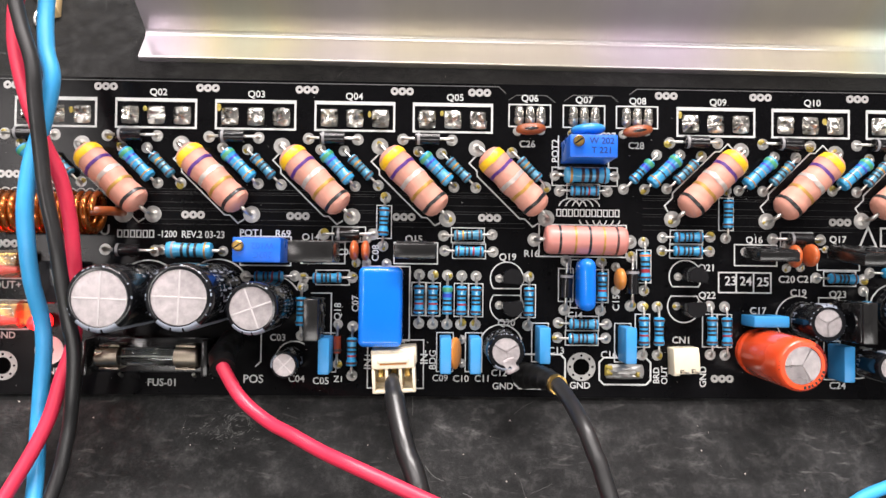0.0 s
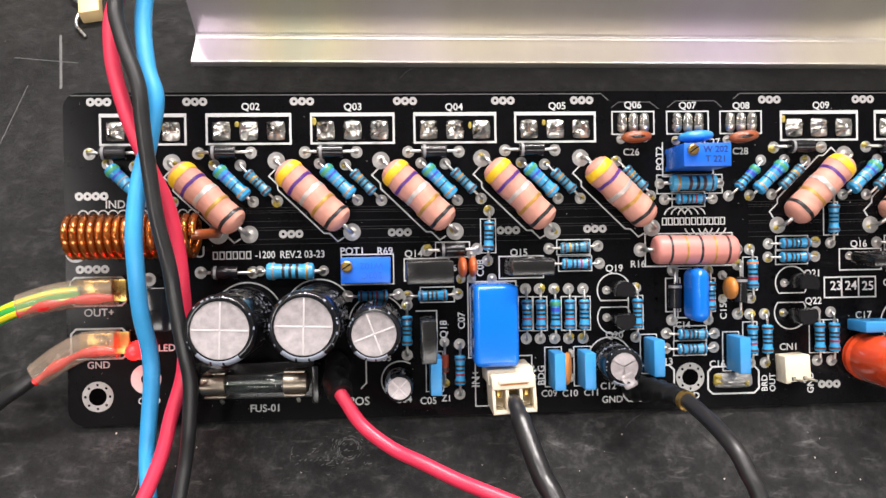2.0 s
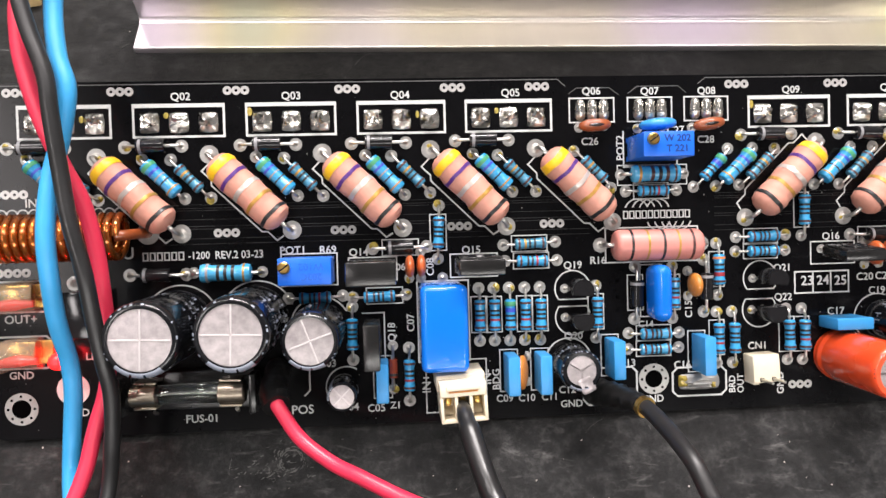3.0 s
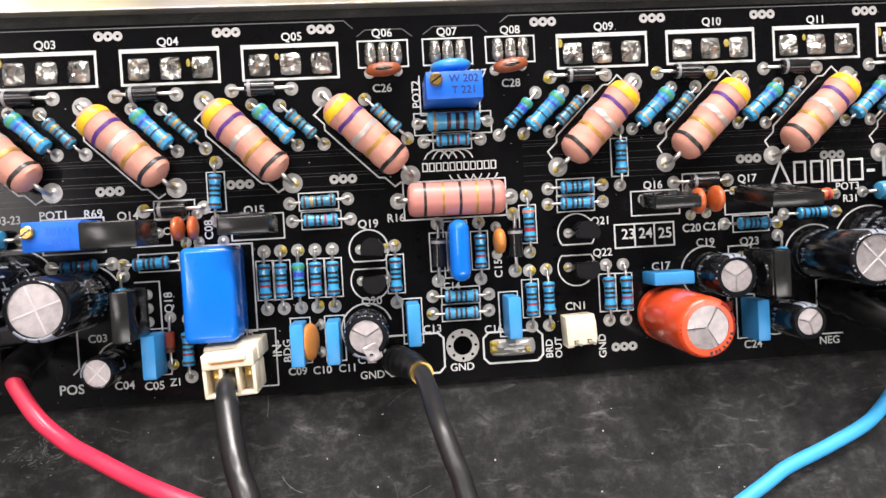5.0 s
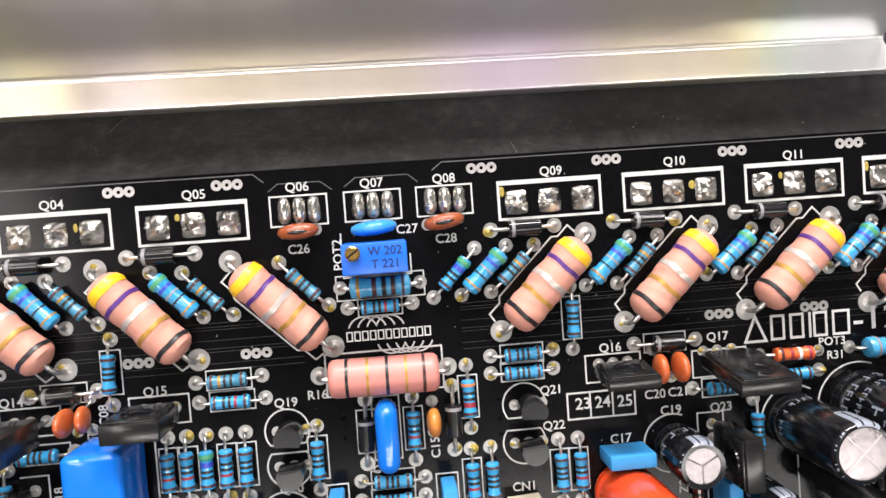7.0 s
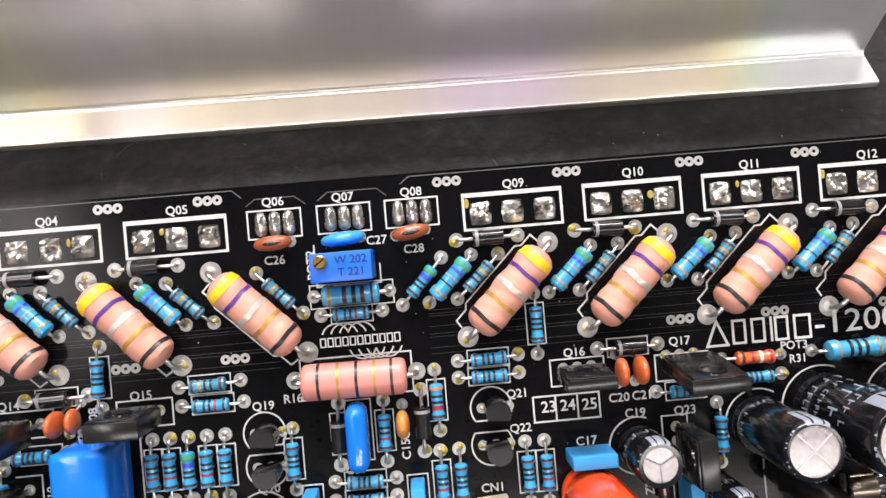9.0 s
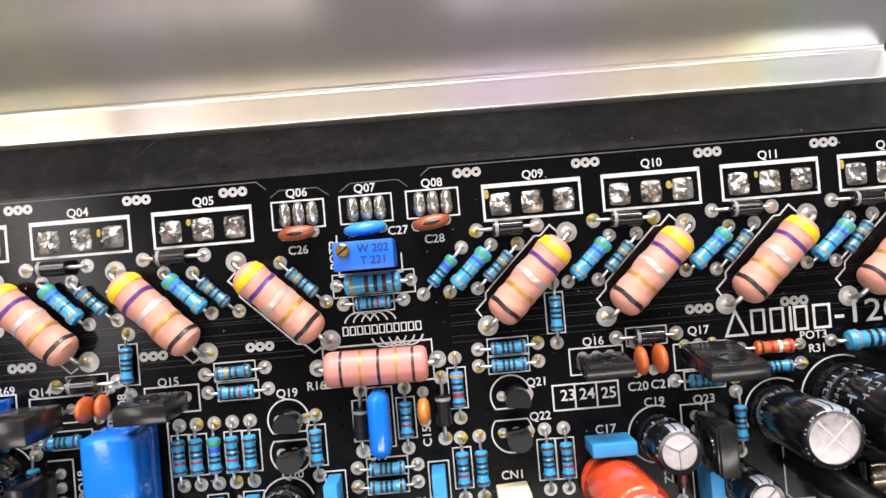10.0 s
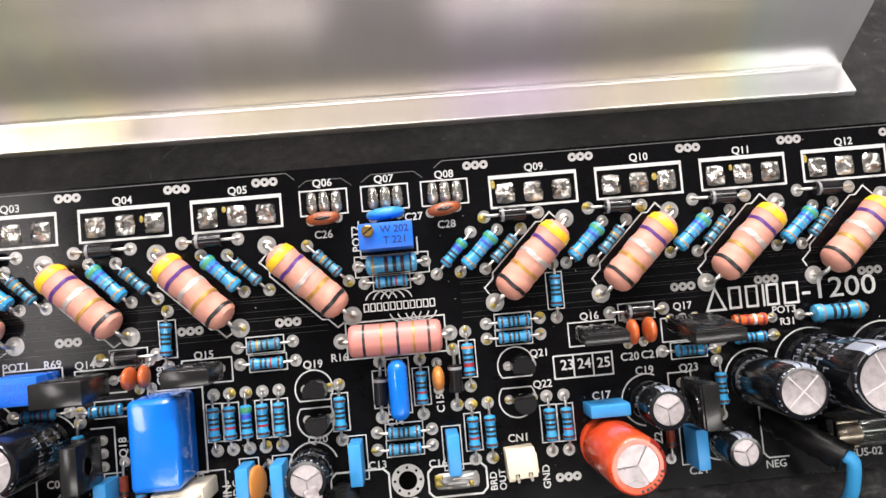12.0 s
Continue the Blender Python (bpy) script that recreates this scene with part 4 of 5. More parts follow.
# ---- electrolytic capacitors ----
def electrolytic(x, y, d, h, sleeve, name, label, group="", stripe=200.0, cross=4, print_mat=None, tilt=(0, 0), score=45.0, patch=0.0):
    t = thing(name, label, "capacitor", group, on_board(x, y) @ pose(0, 0, 0, tilt[0], tilt[1], 0))
    r = d / 2
    rim = (0.81 if cross == 4 else 0.72) * r
    part("sleeve", lathe([(r * 0.93, 0.1), (r * 0.93, 0.9), (r, 1.5), (r, 2.0), (r * 0.955, 2.5), (r * 0.955, 2.9), (r, 3.5), (r, h - 1.3), (0.985 * r, h - 0.7), (0.945 * r, h - 0.2), (0.89 * r, h), (rim, h - 0.05), (rim, h - 0.35)], 40), sleeve, t)
    part("base", lathe([(0, 0.02), (0.9 * r, 0.02), (0.9 * r, 0.3), (0, 0.3)], 24), EPOXY, t)
    if cross == 4:
        part("can_top", lathe([(0, h - 0.2), (rim * 0.6, h - 0.22), (rim, h - 0.3)], 32), ALU_TOP, t, "scored aluminium can top")
        for k in range(4):
            a = score + 90 * k
            m = pose(0, 0, (h - 0.24) * MM, 0, 0, a)
            part("score", box(0.14 if k % 2 else -0.14, rim * 0.97, -0.15, 0.15, 0.0, 0.13, 0.05), ALU_SCORE, t, "pale score line", m=m)
    else:
        part("can_top", lathe([(0, h - 0.75), (rim, h - 0.75)], 32), ALU_SCORE, t, "pale score lines")
        for k in range(cross):
            a0, a1 = score + 360 / cross * k, score + 360 / cross * (k + 1)
            bm = bmesh.new()
            n, depth = 10, 0.07 * rim
            mid = radians((a0 + a1) / 2)
            off = Vector((math.cos(mid), math.sin(mid), 0)) * 0.12
            hub = bm.verts.new(off + Vector((0, 0, h - 0.2 - depth)))
            edge = []
            for q in range(n + 1):
                a = radians(a0 + (a1 - a0) * q / n)
                e = Vector((math.cos(a), math.sin(a), 0)) * rim + off
                e *= min(1.0, rim * 0.985 / e.length)
                # each sector is a flat plane that drops towards the hub
                down = depth * (1 - (e.x * math.cos(mid) + e.y * math.sin(mid)) / rim)
                edge.append(bm.verts.new(e + Vector((0, 0, h - 0.2 - 0.9 * down))))
            for q in range(n):
                bm.faces.new((hub, edge[q], edge[q + 1]))
            part("top_sector", bm, ALU_TOP, t, "silvery dished sector of the can top", smooth=False)
    mat = print_mat or SLEEVE_PRINT
    w = (40 if d > 9.5 else 32) - (8 if patch else 0)
    low = h - patch if patch else 3.6
    stripe_on = part("stripe", lathe([(r + 0.02, low), (r + 0.045, low + 0.1), (r + 0.045, h - 1.3), (0.985 * r + 0.045, h - 0.7), (0.945 * r + 0.04, h - 0.18), (0.89 * r, h + 0.035), (0.845 * r, h + 0.02)], 10, bm=None, a0=stripe - w, a1=stripe + w), mat, t, "pale polarity stripe")
    for k in (-0.5, 0.5):
        part("stripe_mark", lathe([(r + 0.07, h - 5.0), (r + 0.07, h - 1.3), (0.985 * r + 0.07, h - 0.68), (0.945 * r + 0.065, h - 0.15), (0.89 * r, h + 0.06)], 2, a0=stripe + 22 * k - 1.8, a1=stripe + 22 * k + 1.8), SLEEVE, t, "dark dash on the stripe")
    # rows of unreadable print round the sleeve
    rng = random.Random(int(x * 7 + 900))
    for row in range(0 if print_mat else int((h - 7) / 3.4) if d > 9.5 else 1):
        z0 = 4.6 + 3.4 * row
        for first, last in ((-20 if patch and z0 < low - 3 else 62, 150), (185, 285)):
            a = stripe + first + rng.uniform(0, 12)
            tall = rng.choice((1.2, 1.6, 2.5))
            while a < stripe + last:
                # one unreadable sign: an upright bar with one or two short cross bars
                wide = 0.55 * tall / r * 57.3
                bm = lathe([(r + 0.03, z0), (r + 0.03, z0 + tall)], 1, a0=a, a1=a + 0.28 * wide)
                for _ in range(rng.choice((1, 1, 2))):
                    z1 = z0 + rng.choice((0.0, 0.42, 0.84)) * tall
                    lathe([(r + 0.03, z1), (r + 0.03, z1 + 0.16 * tall)], 2, bm=bm, a0=a + 0.28 * wide, a1=a + wide)
                part("sleeve_print", bm, mat, t, "pale print on the sleeve")
                a += wide * rng.choice((1.5, 1.5, 2.6))
    a = stripe + 50
    while d > 7 and a < stripe + 310:
        bm = lathe([(0.95 * r + 0.03, h - 0.22), (0.915 * r, h - 0.04)], 2, a0=a, a1=a + rng.choice((2.5, 4.0, 5.5)))
        if rng.random() < 0.4:
            part("rim_print", bm, mat, t, "pale print on the rim")
        else:
            bm.free()
        a += 9
    return t


BIG = "tall black electrolytic capacitor with a cross-scored silver top"
electrolytic(-55.0, -41.2, 12.4, 23.4, SLEEVE, "large_electrolytic", BIG, "large electrolytics", 265, score=88)
electrolytic(-40.75, -40.8, 12.4, 24.0, SLEEVE, "large_electrolytic", BIG, "large electrolytics", 268, score=88)
electrolytic(-28.9, -42.9, 9.9, 19.8, SLEEVE, "medium_electrolytic", "medium black electrolytic capacitor with a cross-scored silver top", "medium electrolytics", 262, score=20)
electrolytic(-24.6, -54.6, 5.5, 10.0, SLEEVE, "small_electrolytic", "small black electrolytic capacitor with a silver top", "small electrolytics", 160, score=45)
dented = electrolytic(19.3, -51.6, 7.7, 10.2, SLEEVE, "round_electrolytic", "short black electrolytic capacitor with a three-way scored top", "short electrolytics", 262, 3, score=30)
part("torn_film", solder_blob(2.8, 3.0, 0.15, 31, 11, 1.0), ALU_TOP, dented, "torn pale film hanging over the rim", m=pose(0.9 * MM, -2.7 * MM, 10.02 * MM, 0, 0, 25))
electrolytic(83.2, -45.2, 7.7, 11.8, SLEEVE, "round_electrolytic", "short black electrolytic capacitor with a three-way scored top", "short electrolytics", 85, 3, score=30, patch=3.2)
electrolytic(96.2, -54.0, 6.4, 11.6, SLEEVE, "small_electrolytic", "small black electrolytic capacitor with a plain silver top", "small electrolytics", 90, 3, score=45, patch=3.2)
electrolytic(103.8, -43.0, 9.5, 19.0, SLEEVE, "medium_electrolytic", "medium black electrolytic capacitor with a cross-scored silver top", "medium electrolytics", 80, score=42, patch=5.5)
electrolytic(115.8, -41.6, 12.4, 23.4, SLEEVE, "large_electrolytic", BIG, "large electrolytics", 95, score=25, patch=5.5)
electrolytic(130.4, -41.6, 12.4, 23.4, SLEEVE, "large_electrolytic", BIG, "large electrolytics", 95, score=25, patch=5.5)
red_can = electrolytic(74.1, -52.1, 10.3, 17.2, RED_SLEEVE, "red_electrolytic", "bright orange-red electrolytic capacitor with a three-way scored top", "", 20, 3, RED_PRINT, (2.7, 4.0), score=62)
for a in (-88, -76, -66, -54, -42, -30, -20):
    part("rim_mark", lathe([(3.95, 17.215), (4.5, 17.235)], 2, a0=a, a1=a + 5.5 + a % 3), BANDS["black"], red_can, "dark unreadable print on the rim")
for x, y, r, a0, a1 in ((-55.0, -41.2, 7.0, 30, 150), (-40.7, -40.8, 7.0, 20, 150), (-28.9, -42.9, 5.7, 30, 170), (-24.3, -54.8, 3.9, 60, 230), (19.3, -51.6, 4.6, 20, 200), (83.2, -45.2, 4.9, 70, 260),
                        (104.4, -43.2, 5.8, 60, 200), (115.8, -41.6, 7.2, 70, 190), (130.4, -41.6, 7.2, 70, 190), (96.2, -54.0, 3.8, 180, 340)):
    circle(x, y, r, a0, a1)


# ---- film and ceramic capacitors ----
def big_film_capacitor():
    t = thing("film_capacitor", "large glossy royal blue epoxy-dipped film capacitor", "capacitor", m=on_board(-5.75, -42.9))
    bm = box(-4.3, 4.3, -7.9, 7.9, 0.3, 11.4)
    bmesh.ops.bevel(bm, geom=bm.edges[:], offset=1.15, segments=5, affect="EDGES", profile=0.5)
    part("body", bm, FILM_BLUE, t)
    for y in (-7.0, 7.0):
        part("lead", tube([(0, y, 1.0), (0, y, -0.4)], 0.35, 8, steps=0), LEADWIRE, t)
    joint(t, 0.6, 8.6, 1.0)


big_film_capacitor()
outline([(-10.2, -35.2), (-10.2, -50.6), (-0.2, -50.6), (-0.2, -34.9), (-10.2, -34.9)], 0.26, False)


def oval_film_capacitor(x, y):
    t = thing("oval_film_capacitor", "upright glossy blue oval film capacitor", "capacitor", m=on_board(x, y))
    bm = box(-1.75, 1.75, -5.4, 5.4, 0.6, 7.6)
    bmesh.ops.bevel(bm, geom=bm.edges[:], offset=1.7, segments=6, affect="EDGES", profile=0.5)
    part("body", bm, FILM_BLUE, t)
    for yy in (-3.6, 3.6):
        part("lead", tube([(0, yy, 1.6), (0, yy, -0.4)], 0.35, 8, steps=0), LEADWIRE, t)


oval_film_capacitor(36.3, -38.2)
rect(34.0, -43.3, 38.4, -33.0, 0.22)


def box_capacitor(x, y, turn=0.0, h=6.7, length=7.4, width=2.3):
    t = thing("box_capacitor", "small sky blue box film capacitor standing on the board", "capacitor", "blue box capacitors", on_board(x, y, 0, turn))
    part("case", box(-width / 2, width / 2, -length / 2, length / 2, 0.25, h, 0.28), BOX_BLUE, t)
    for yy in (-2.5, 2.5):
        part("lead", tube([(0, yy, 0.6), (0, yy, -0.4)], 0.28, 8, steps=0), LEADWIRE, t)
    part("seal", box(-width / 2 + 0.3, width / 2 - 0.3, -length / 2 + 0.3, length / 2 - 0.3, 0.12, 0.3), EPOXY, t)
    return t


for x, y, a in ((7.4, -52.9, 0), (13.5, -52.9, 0), (27.6, -50.7, 0), (45.3, -50.6, 0), (-17.3, -53.2, 0), (90.5, -54.0, 0), (74.3, -45.4, 90)):
    box_capacitor(x, y, a)
for x, y in ((7.4, -52.9), (13.5, -52.9), (27.6, -50.7), (45.3, -50.6), (-17.3, -53.2), (90.5, -54.0)):
    rect(x - 1.75, y - 4.1, x + 1.75, y + 4.1, 0.2)


def disc_capacitor(x, y, turn, mat, label, w=5.0, h=5.2, lift=1.6, thick=1.1, lean=0.0, pins=True):
    t = thing("disc_capacitor", label, "capacitor", "ceramic disc capacitors", on_board(x, y, 0, turn) @ pose(0, 0, 0, lean, 0, 0))
    bm = bmesh.new()
    bmesh.ops.create_uvsphere(bm, u_segments=24, v_segments=14, radius=1.0)
    for v in bm.verts:
        v.co = Vector((v.co.x * w / 2, math.copysign(abs(v.co.y) ** 0.8, v.co.y) * thick, lift + h / 2 + v.co.z * h / 2))
        if v.co.z < lift + 0.6:
            v.co.x *= 1.15
    disc = part("disc", bm, mat, t)
    if mat == CERAMIC_BROWN:
        # the dark reflection in the glaze, built as a black lens
        reflection = bmesh.new()
        bmesh.ops.create_uvsphere(reflection, u_segments=20, v_segments=10, radius=1.0)
        for v in reflection.verts:
            v.co = Vector((v.co.x * w * 0.40, v.co.y * thick * 0.62 * (1 - 0.5 * v.co.x ** 2) - 0.1, lift + h / 2 + v.co.z * (h / 2 + 0.14)))
        part("dark_reflection", reflection, GLASS_BODY, disc, "dark reflection along the top, made as a glossy black patch")
    for s in (-1, 1):
        part("lead", tube([(s * w * 0.33, 0, lift + 0.9), (s * w * 0.42, 0, lift * 0.5), (s * 2.5, 0, -0.4)], 0.27, 8, steps=4), LEADWIRE, t)
        if pins:
            joint(t, s * 2.5, 0, 0.95)
    return t


OCHRE = "ochre ceramic disc capacitor standing on edge"
RUST = "rust-orange ceramic disc capacitor standing on edge"
disc_capacitor(10.9, -52.7, 90, CERAMIC, OCHRE, 6.6, 5.6, 1.2, 0.95, lean=-22)
disc_capacitor(43.7, -37.0, 90, CERAMIC, OCHRE, 4.6, 5.0, 1.2, 1.15)
disc_capacitor(24.9, -5.6, 3, CERAMIC_BROWN, RUST, 6.4, 3.0, 0.9, 1.25)
disc_capacitor(47.6, -5.7, 8, CERAMIC_BROWN, RUST, 6.4, 3.0, 0.9, 1.25)
disc_capacitor(36.6, -5.9, 4, DISC_BLUE, "sky blue ceramic disc capacitor behind a trimmer", 7.2, 5.6, 1.4, 1.2)
disc_capacitor(-11.6, -31.7, 90, CERAMIC_RED, RUST, 4.2, 6.4, 1.4, 0.9)
disc_capacitor(-9.4, -31.7, 90, CERAMIC_RED, RUST, 4.2, 4.4, 1.2, 0.9)
disc_capacitor(80.6, -31.8, 90, CERAMIC_RED, RUST, 4.8, 4.8, 1.2, 1.05)
disc_capacitor(83.6, -31.6, 90, CERAMIC_RED, RUST, 4.8, 6.0, 1.2, 1.05)


# ---- trimmers ----
def trimmer(x0, x1, y0, y1, h, screw, label, words=()):
    t = thing("trimmer", label, "potentiometer", "blue trimmers", on_board((x0 + x1) / 2, (y0 + y1) / 2))
    w, d = (x1 - x0) / 2, (y1 - y0) / 2
    part("case", box(-w, w, -d, d, 0.7, h, 0.22), POT_BLUE, t)
    for sx in (-1, 1):
        for sy in (-1, 1):
            part("foot", box(sx * (w - 0.5) - 0.45, sx * (w - 0.5) + 0.45, sy * (d - 0.5) - 0.45, sy * (d - 0.5) + 0.45, 0, 0.9), POT_BLUE, t)
    s = part("screw", lathe([(0, h + 0.95), (0.85, h + 0.95), (1.1, h + 0.75), (1.1, h - 0.2)], 24), BRASS, t, "brass adjusting screw", m=pose(screw[0] * MM, screw[1] * MM, 0))
    part("slot", box(-1.0, 1.0, -0.14, 0.14, h + 0.9, h + 0.975), EPOXY, s, "dark screw slot", smooth=False, m=pose(0, 0, 0, 0, 0, 35))
    for k in (-2.54, 0, 2.54):
        part("pin", tube([(k, 0, 0.9), (k, 0, -0.4)], 0.3, 8, steps=0), LEADWIRE, t)
    for words_, x, y, *turn in words:
        text_mesh(words_, x, y, 1.25, *(turn or [0]), PRINT_FAINT if turn else PRINT_DARK, t, h + 0.02, 0.02, "printed_value", "dark printed value")
    return t


trimmer(31.7, 41.3, -12.6, -8.0, 10.2, (-3.1, 0.9), "blue multi-turn trimmer with a brass screw, marked 202", (("W 202", 1.6, 1.0), ("T 221", 1.6, -0.9)))
trimmer(-35.5, -25.9, -34.4, -29.4, 8.4, (-3.6, 0.8), "blue multi-turn trimmer with a brass screw beside a large capacitor", (("W102", 1.2, 0.9, 180), ("202C", 1.2, -0.9, 180)))
outline([(31.2, -6.6), (31.2, -13.6), (42.0, -13.6), (42.0, -10.5)], 0.24, False)
rect(-36.0, -35.0, -25.4, -28.9, 0.26)
rect(29.9, -17.2, 43.9, -13.3, 0.2)
rect(25.6 + 1.6, -32.4, 45.9, -25.6, 0.26)


# ---- upright transistors ----
def upright_transistor(x, y, turn, label, h=17.5, z0=6.5, width=8.2, thick=3.2, lean=0.0, metal=False):
    t = thing("driver_transistor", label, "transistor", "driver transistors", on_board(x, y, 0, turn) @ pose(0, 0, 0, lean, 0, 0))
    body = part("body", box(-width / 2, width / 2, -thick / 2, thick / 2, z0, h, 0.3), MOULD, t)
    at_hole = Matrix.Translation((0, -thick / 2 * MM, (h - 4.0) * MM)) @ pose(0, 0, 0, 90)
    part("screw_hole", lathe([(0, 0.05), (1.45, 0.05)], 24), HOLE, body, "dark round screw hole", m=at_hole)
    part("hole_rim", lathe([(1.45, 0.04), (1.55, 0.22), (1.9, 0.2), (2.05, 0.0)], 24), MOULD, body, "raised rim round the screw hole", m=at_hole)
    if metal:
        part("back_plate", box(-width / 2 + 0.4, width / 2 - 0.4, thick / 2 - 0.02, thick / 2 + 0.35, z0 + 0.4, h - 0.4, 0.1), EPOXY, t, "glossy black back plate")
        part("tab_hole", lathe([(0, 0.1), (1.5, 0.1), (1.75, 0.3), (2.1, 0.3), (2.2, 0.0)], 24), SLEEVE, t, "dark screw hole with a raised rim", m=Matrix.Translation((0.0, (thick / 2 + 0.34) * MM, (h - 3.6) * MM)) @ pose(0, 0, 0, -90))
    for k in (-1, 0, 1):
        part("lead", box(k * 2.4 - 0.4, k * 2.4 + 0.4, -0.25, 0.25, -0.4, z0 + 0.2), LEADWIRE, t)
        joint(t, k * 2.4, 0, 0.9)
    return t


BLACK_T = "black upright driver transistor on three leads"
upright_transistor(-18.6, -32.2, 0, BLACK_T, 17.5, 6.5, 8.6, 4.2)
upright_transistor(1.0, -31.8, 0, BLACK_T, 14.0, 4.0, 8.2, 2.9, metal=True)
upright_transistor(73.9, -30.9, 0, BLACK_T, 11.0, 3.0, 8.2, 2.0, lean=6, metal=True)
upright_transistor(91.6, -30.3, 0, BLACK_T, 17.5, 4.0, 9.0, 2.3, lean=8, metal=True)
upright_transistor(-18.9, -45.4, 90, BLACK_T, 14.0, 4.0, 8.2, 2.9)
upright_transistor(90.0, -45.0, 90, BLACK_T, 14.5, 4.0, 8.2, 2.9, metal=True)
for x, y in ((1.0, -32.05), (73.9, -31.65), (91.9, -32.4), (-18.6, -32.2)):
    rect(x - 4.6, y - 2.25, x + 4.6, y + 2.25, 0.24)
outline([(-20.9, -40.7), (-16.7, -40.7), (-16.7, -49.6)], 0.24, False)
rect(87.6, -49.8, 92.0, -40.6, 0.22)


def round_transistor(x, y, flip, label):
    """A small plastic transistor with one flat side, leaning back over its outline."""
    t = thing("small_transistor", label, "transistor", "small round transistors", on_board(x, y))
    bm = bmesh.new()
    pts = [(2.15 * math.cos(radians(a)), flip * 2.15 * math.sin(radians(a))) for a in range(-35, 216, 12)]
    low = [bm.verts.new((px, py, 1.8)) for px, py in pts]
    top = [bm.verts.new((px * 0.97, py * 0.97, 6.0)) for px, py in pts]
    bm.faces.new(low), bm.faces.new(top)
    for k in range(len(pts)):
        j = (k + 1) % len(pts)
        bm.faces.new((low[k], low[j], top[j], top[k]))
    bmesh.ops.bevel(bm, geom=[e for e in bm.edges if all(v in top for v in e.verts)], offset=0.2, segments=2, affect="EDGES")
    part("body", bm, GLASS_BODY, t)
    for k in (-1, 0, 1):
        part("lead", tube([(k * 1.0, 0, 2.8), (k * 1.4, 0, 1.2), (k * 2.3, 0, -0.4)], 0.25, 8, steps=3), LEADWIRE, t)
        joint(t, k * 2.3, 0, 0.85)
    return t


for x, y, f in ((20.2, -37.2, 1), (20.2, -42.9, -1), (58.5, -36.4, 1), (58.2, -42.7, -1)):
    round_transistor(x + 0.9, y, f, "small black plastic transistor with one flat side")
    a0 = -38 if f > 0 else 142
    circle(x + 0.2, y, 3.5, a0, a0 + 256, 0.24)
    outline([(x - 2.55, y - 2.15 * f), (x + 2.95, y - 2.15 * f)], 0.24, False)


# ---- the coil, the fuses ----
def coil():
    t = thing("coil", "coil of thick enamelled copper wire lying on the board", "inductor", m=on_board(-75.4, -24.6))
    pts = []
    turns, n = 15.5, 18
    for k in range(int(turns * n) + 1):
        a = 2 * math.pi * k / n
        pts.append((-12.4 + 24.4 * k / (turns * n), 3.75 * math.sin(a), 4.75 - 3.75 * math.cos(a)))
    part("winding", tube(pts, 0.75, 10, steps=0), COPPER, t)
    part("lead", tube([(11.6, 0, 8.3), (13.4, 0.2, 7.2), (14.6, 0.4, 3.5), (14.8, 0.4, -0.4)], 0.95, 10), CERAMIC_BROWN, t, "dark brown end of the winding")
    joint(t, 14.8, 0.4, 2.1, lump=2.0)
    joint(t, -13.2, -3.0, 2.0, lump=2.0)
    for k in range(13):
        circle(-87.0 + 1.95 * k, -20.2, 0.95, 0, 180, 0.22)


coil()


def fuse(x, y):
    t = thing("fuse", "glass tube fuse with metal caps in a black clip holder", "fuse", "glass fuses", on_board(x, y))
    base = box(-12.5, 12.5, -3.6, 3.6, 0.02, 2.4, 0.4)
    box(-12.5, -11.2, -3.6, 3.6, 2.2, 8.2, 0.3, bm=base), box(11.2, 12.5, -3.6, 3.6, 2.2, 8.2, 0.3, bm=base)
    part("holder", base, EPOXY, t)
    axis = Matrix.Translation((0, 0, 5.8)) @ ALONG_X
    part("glass_tube", lathe([(1.65, -7.4), (1.8, -7.0), (1.8, 7.0), (1.65, 7.4)], 24, axis), GLASS, t, "clear glass tube")
    part("fuse_wire", tube([(-6, 0, 5.6), (0, 0.1, 5.9), (6, 0, 6.0)], 0.09, 6), LEADWIRE, t)
    for s in (-1, 1):
        part("end_cap", lathe([(0, s * 10.3), (1.7, s * 10.3), (1.95, s * 10.0), (1.95, s * 5.6), (1.8, s * 5.5)], 24, axis), NICKEL, t, "worn metal end cap")
        clip = box(s * 7.6 - 2.0, s * 7.6 + 2.0, -2.5, -2.05, 1.0, 6.4, 0.1)
        box(s * 7.6 - 2.0, s * 7.6 + 2.0, 2.05, 2.5, 1.0, 6.4, 0.1, bm=clip)
        part("clip", clip, NICKEL, t, "springy metal clip")
        part("pin", tube([(s * 7.6, -4.2, 1.0), (s * 7.6, -4.8, -0.3)], 0.4, 8, steps=0), LEADWIRE, t)


fuse(-52.6, -53.7)
fuse(125.4, -53.9)


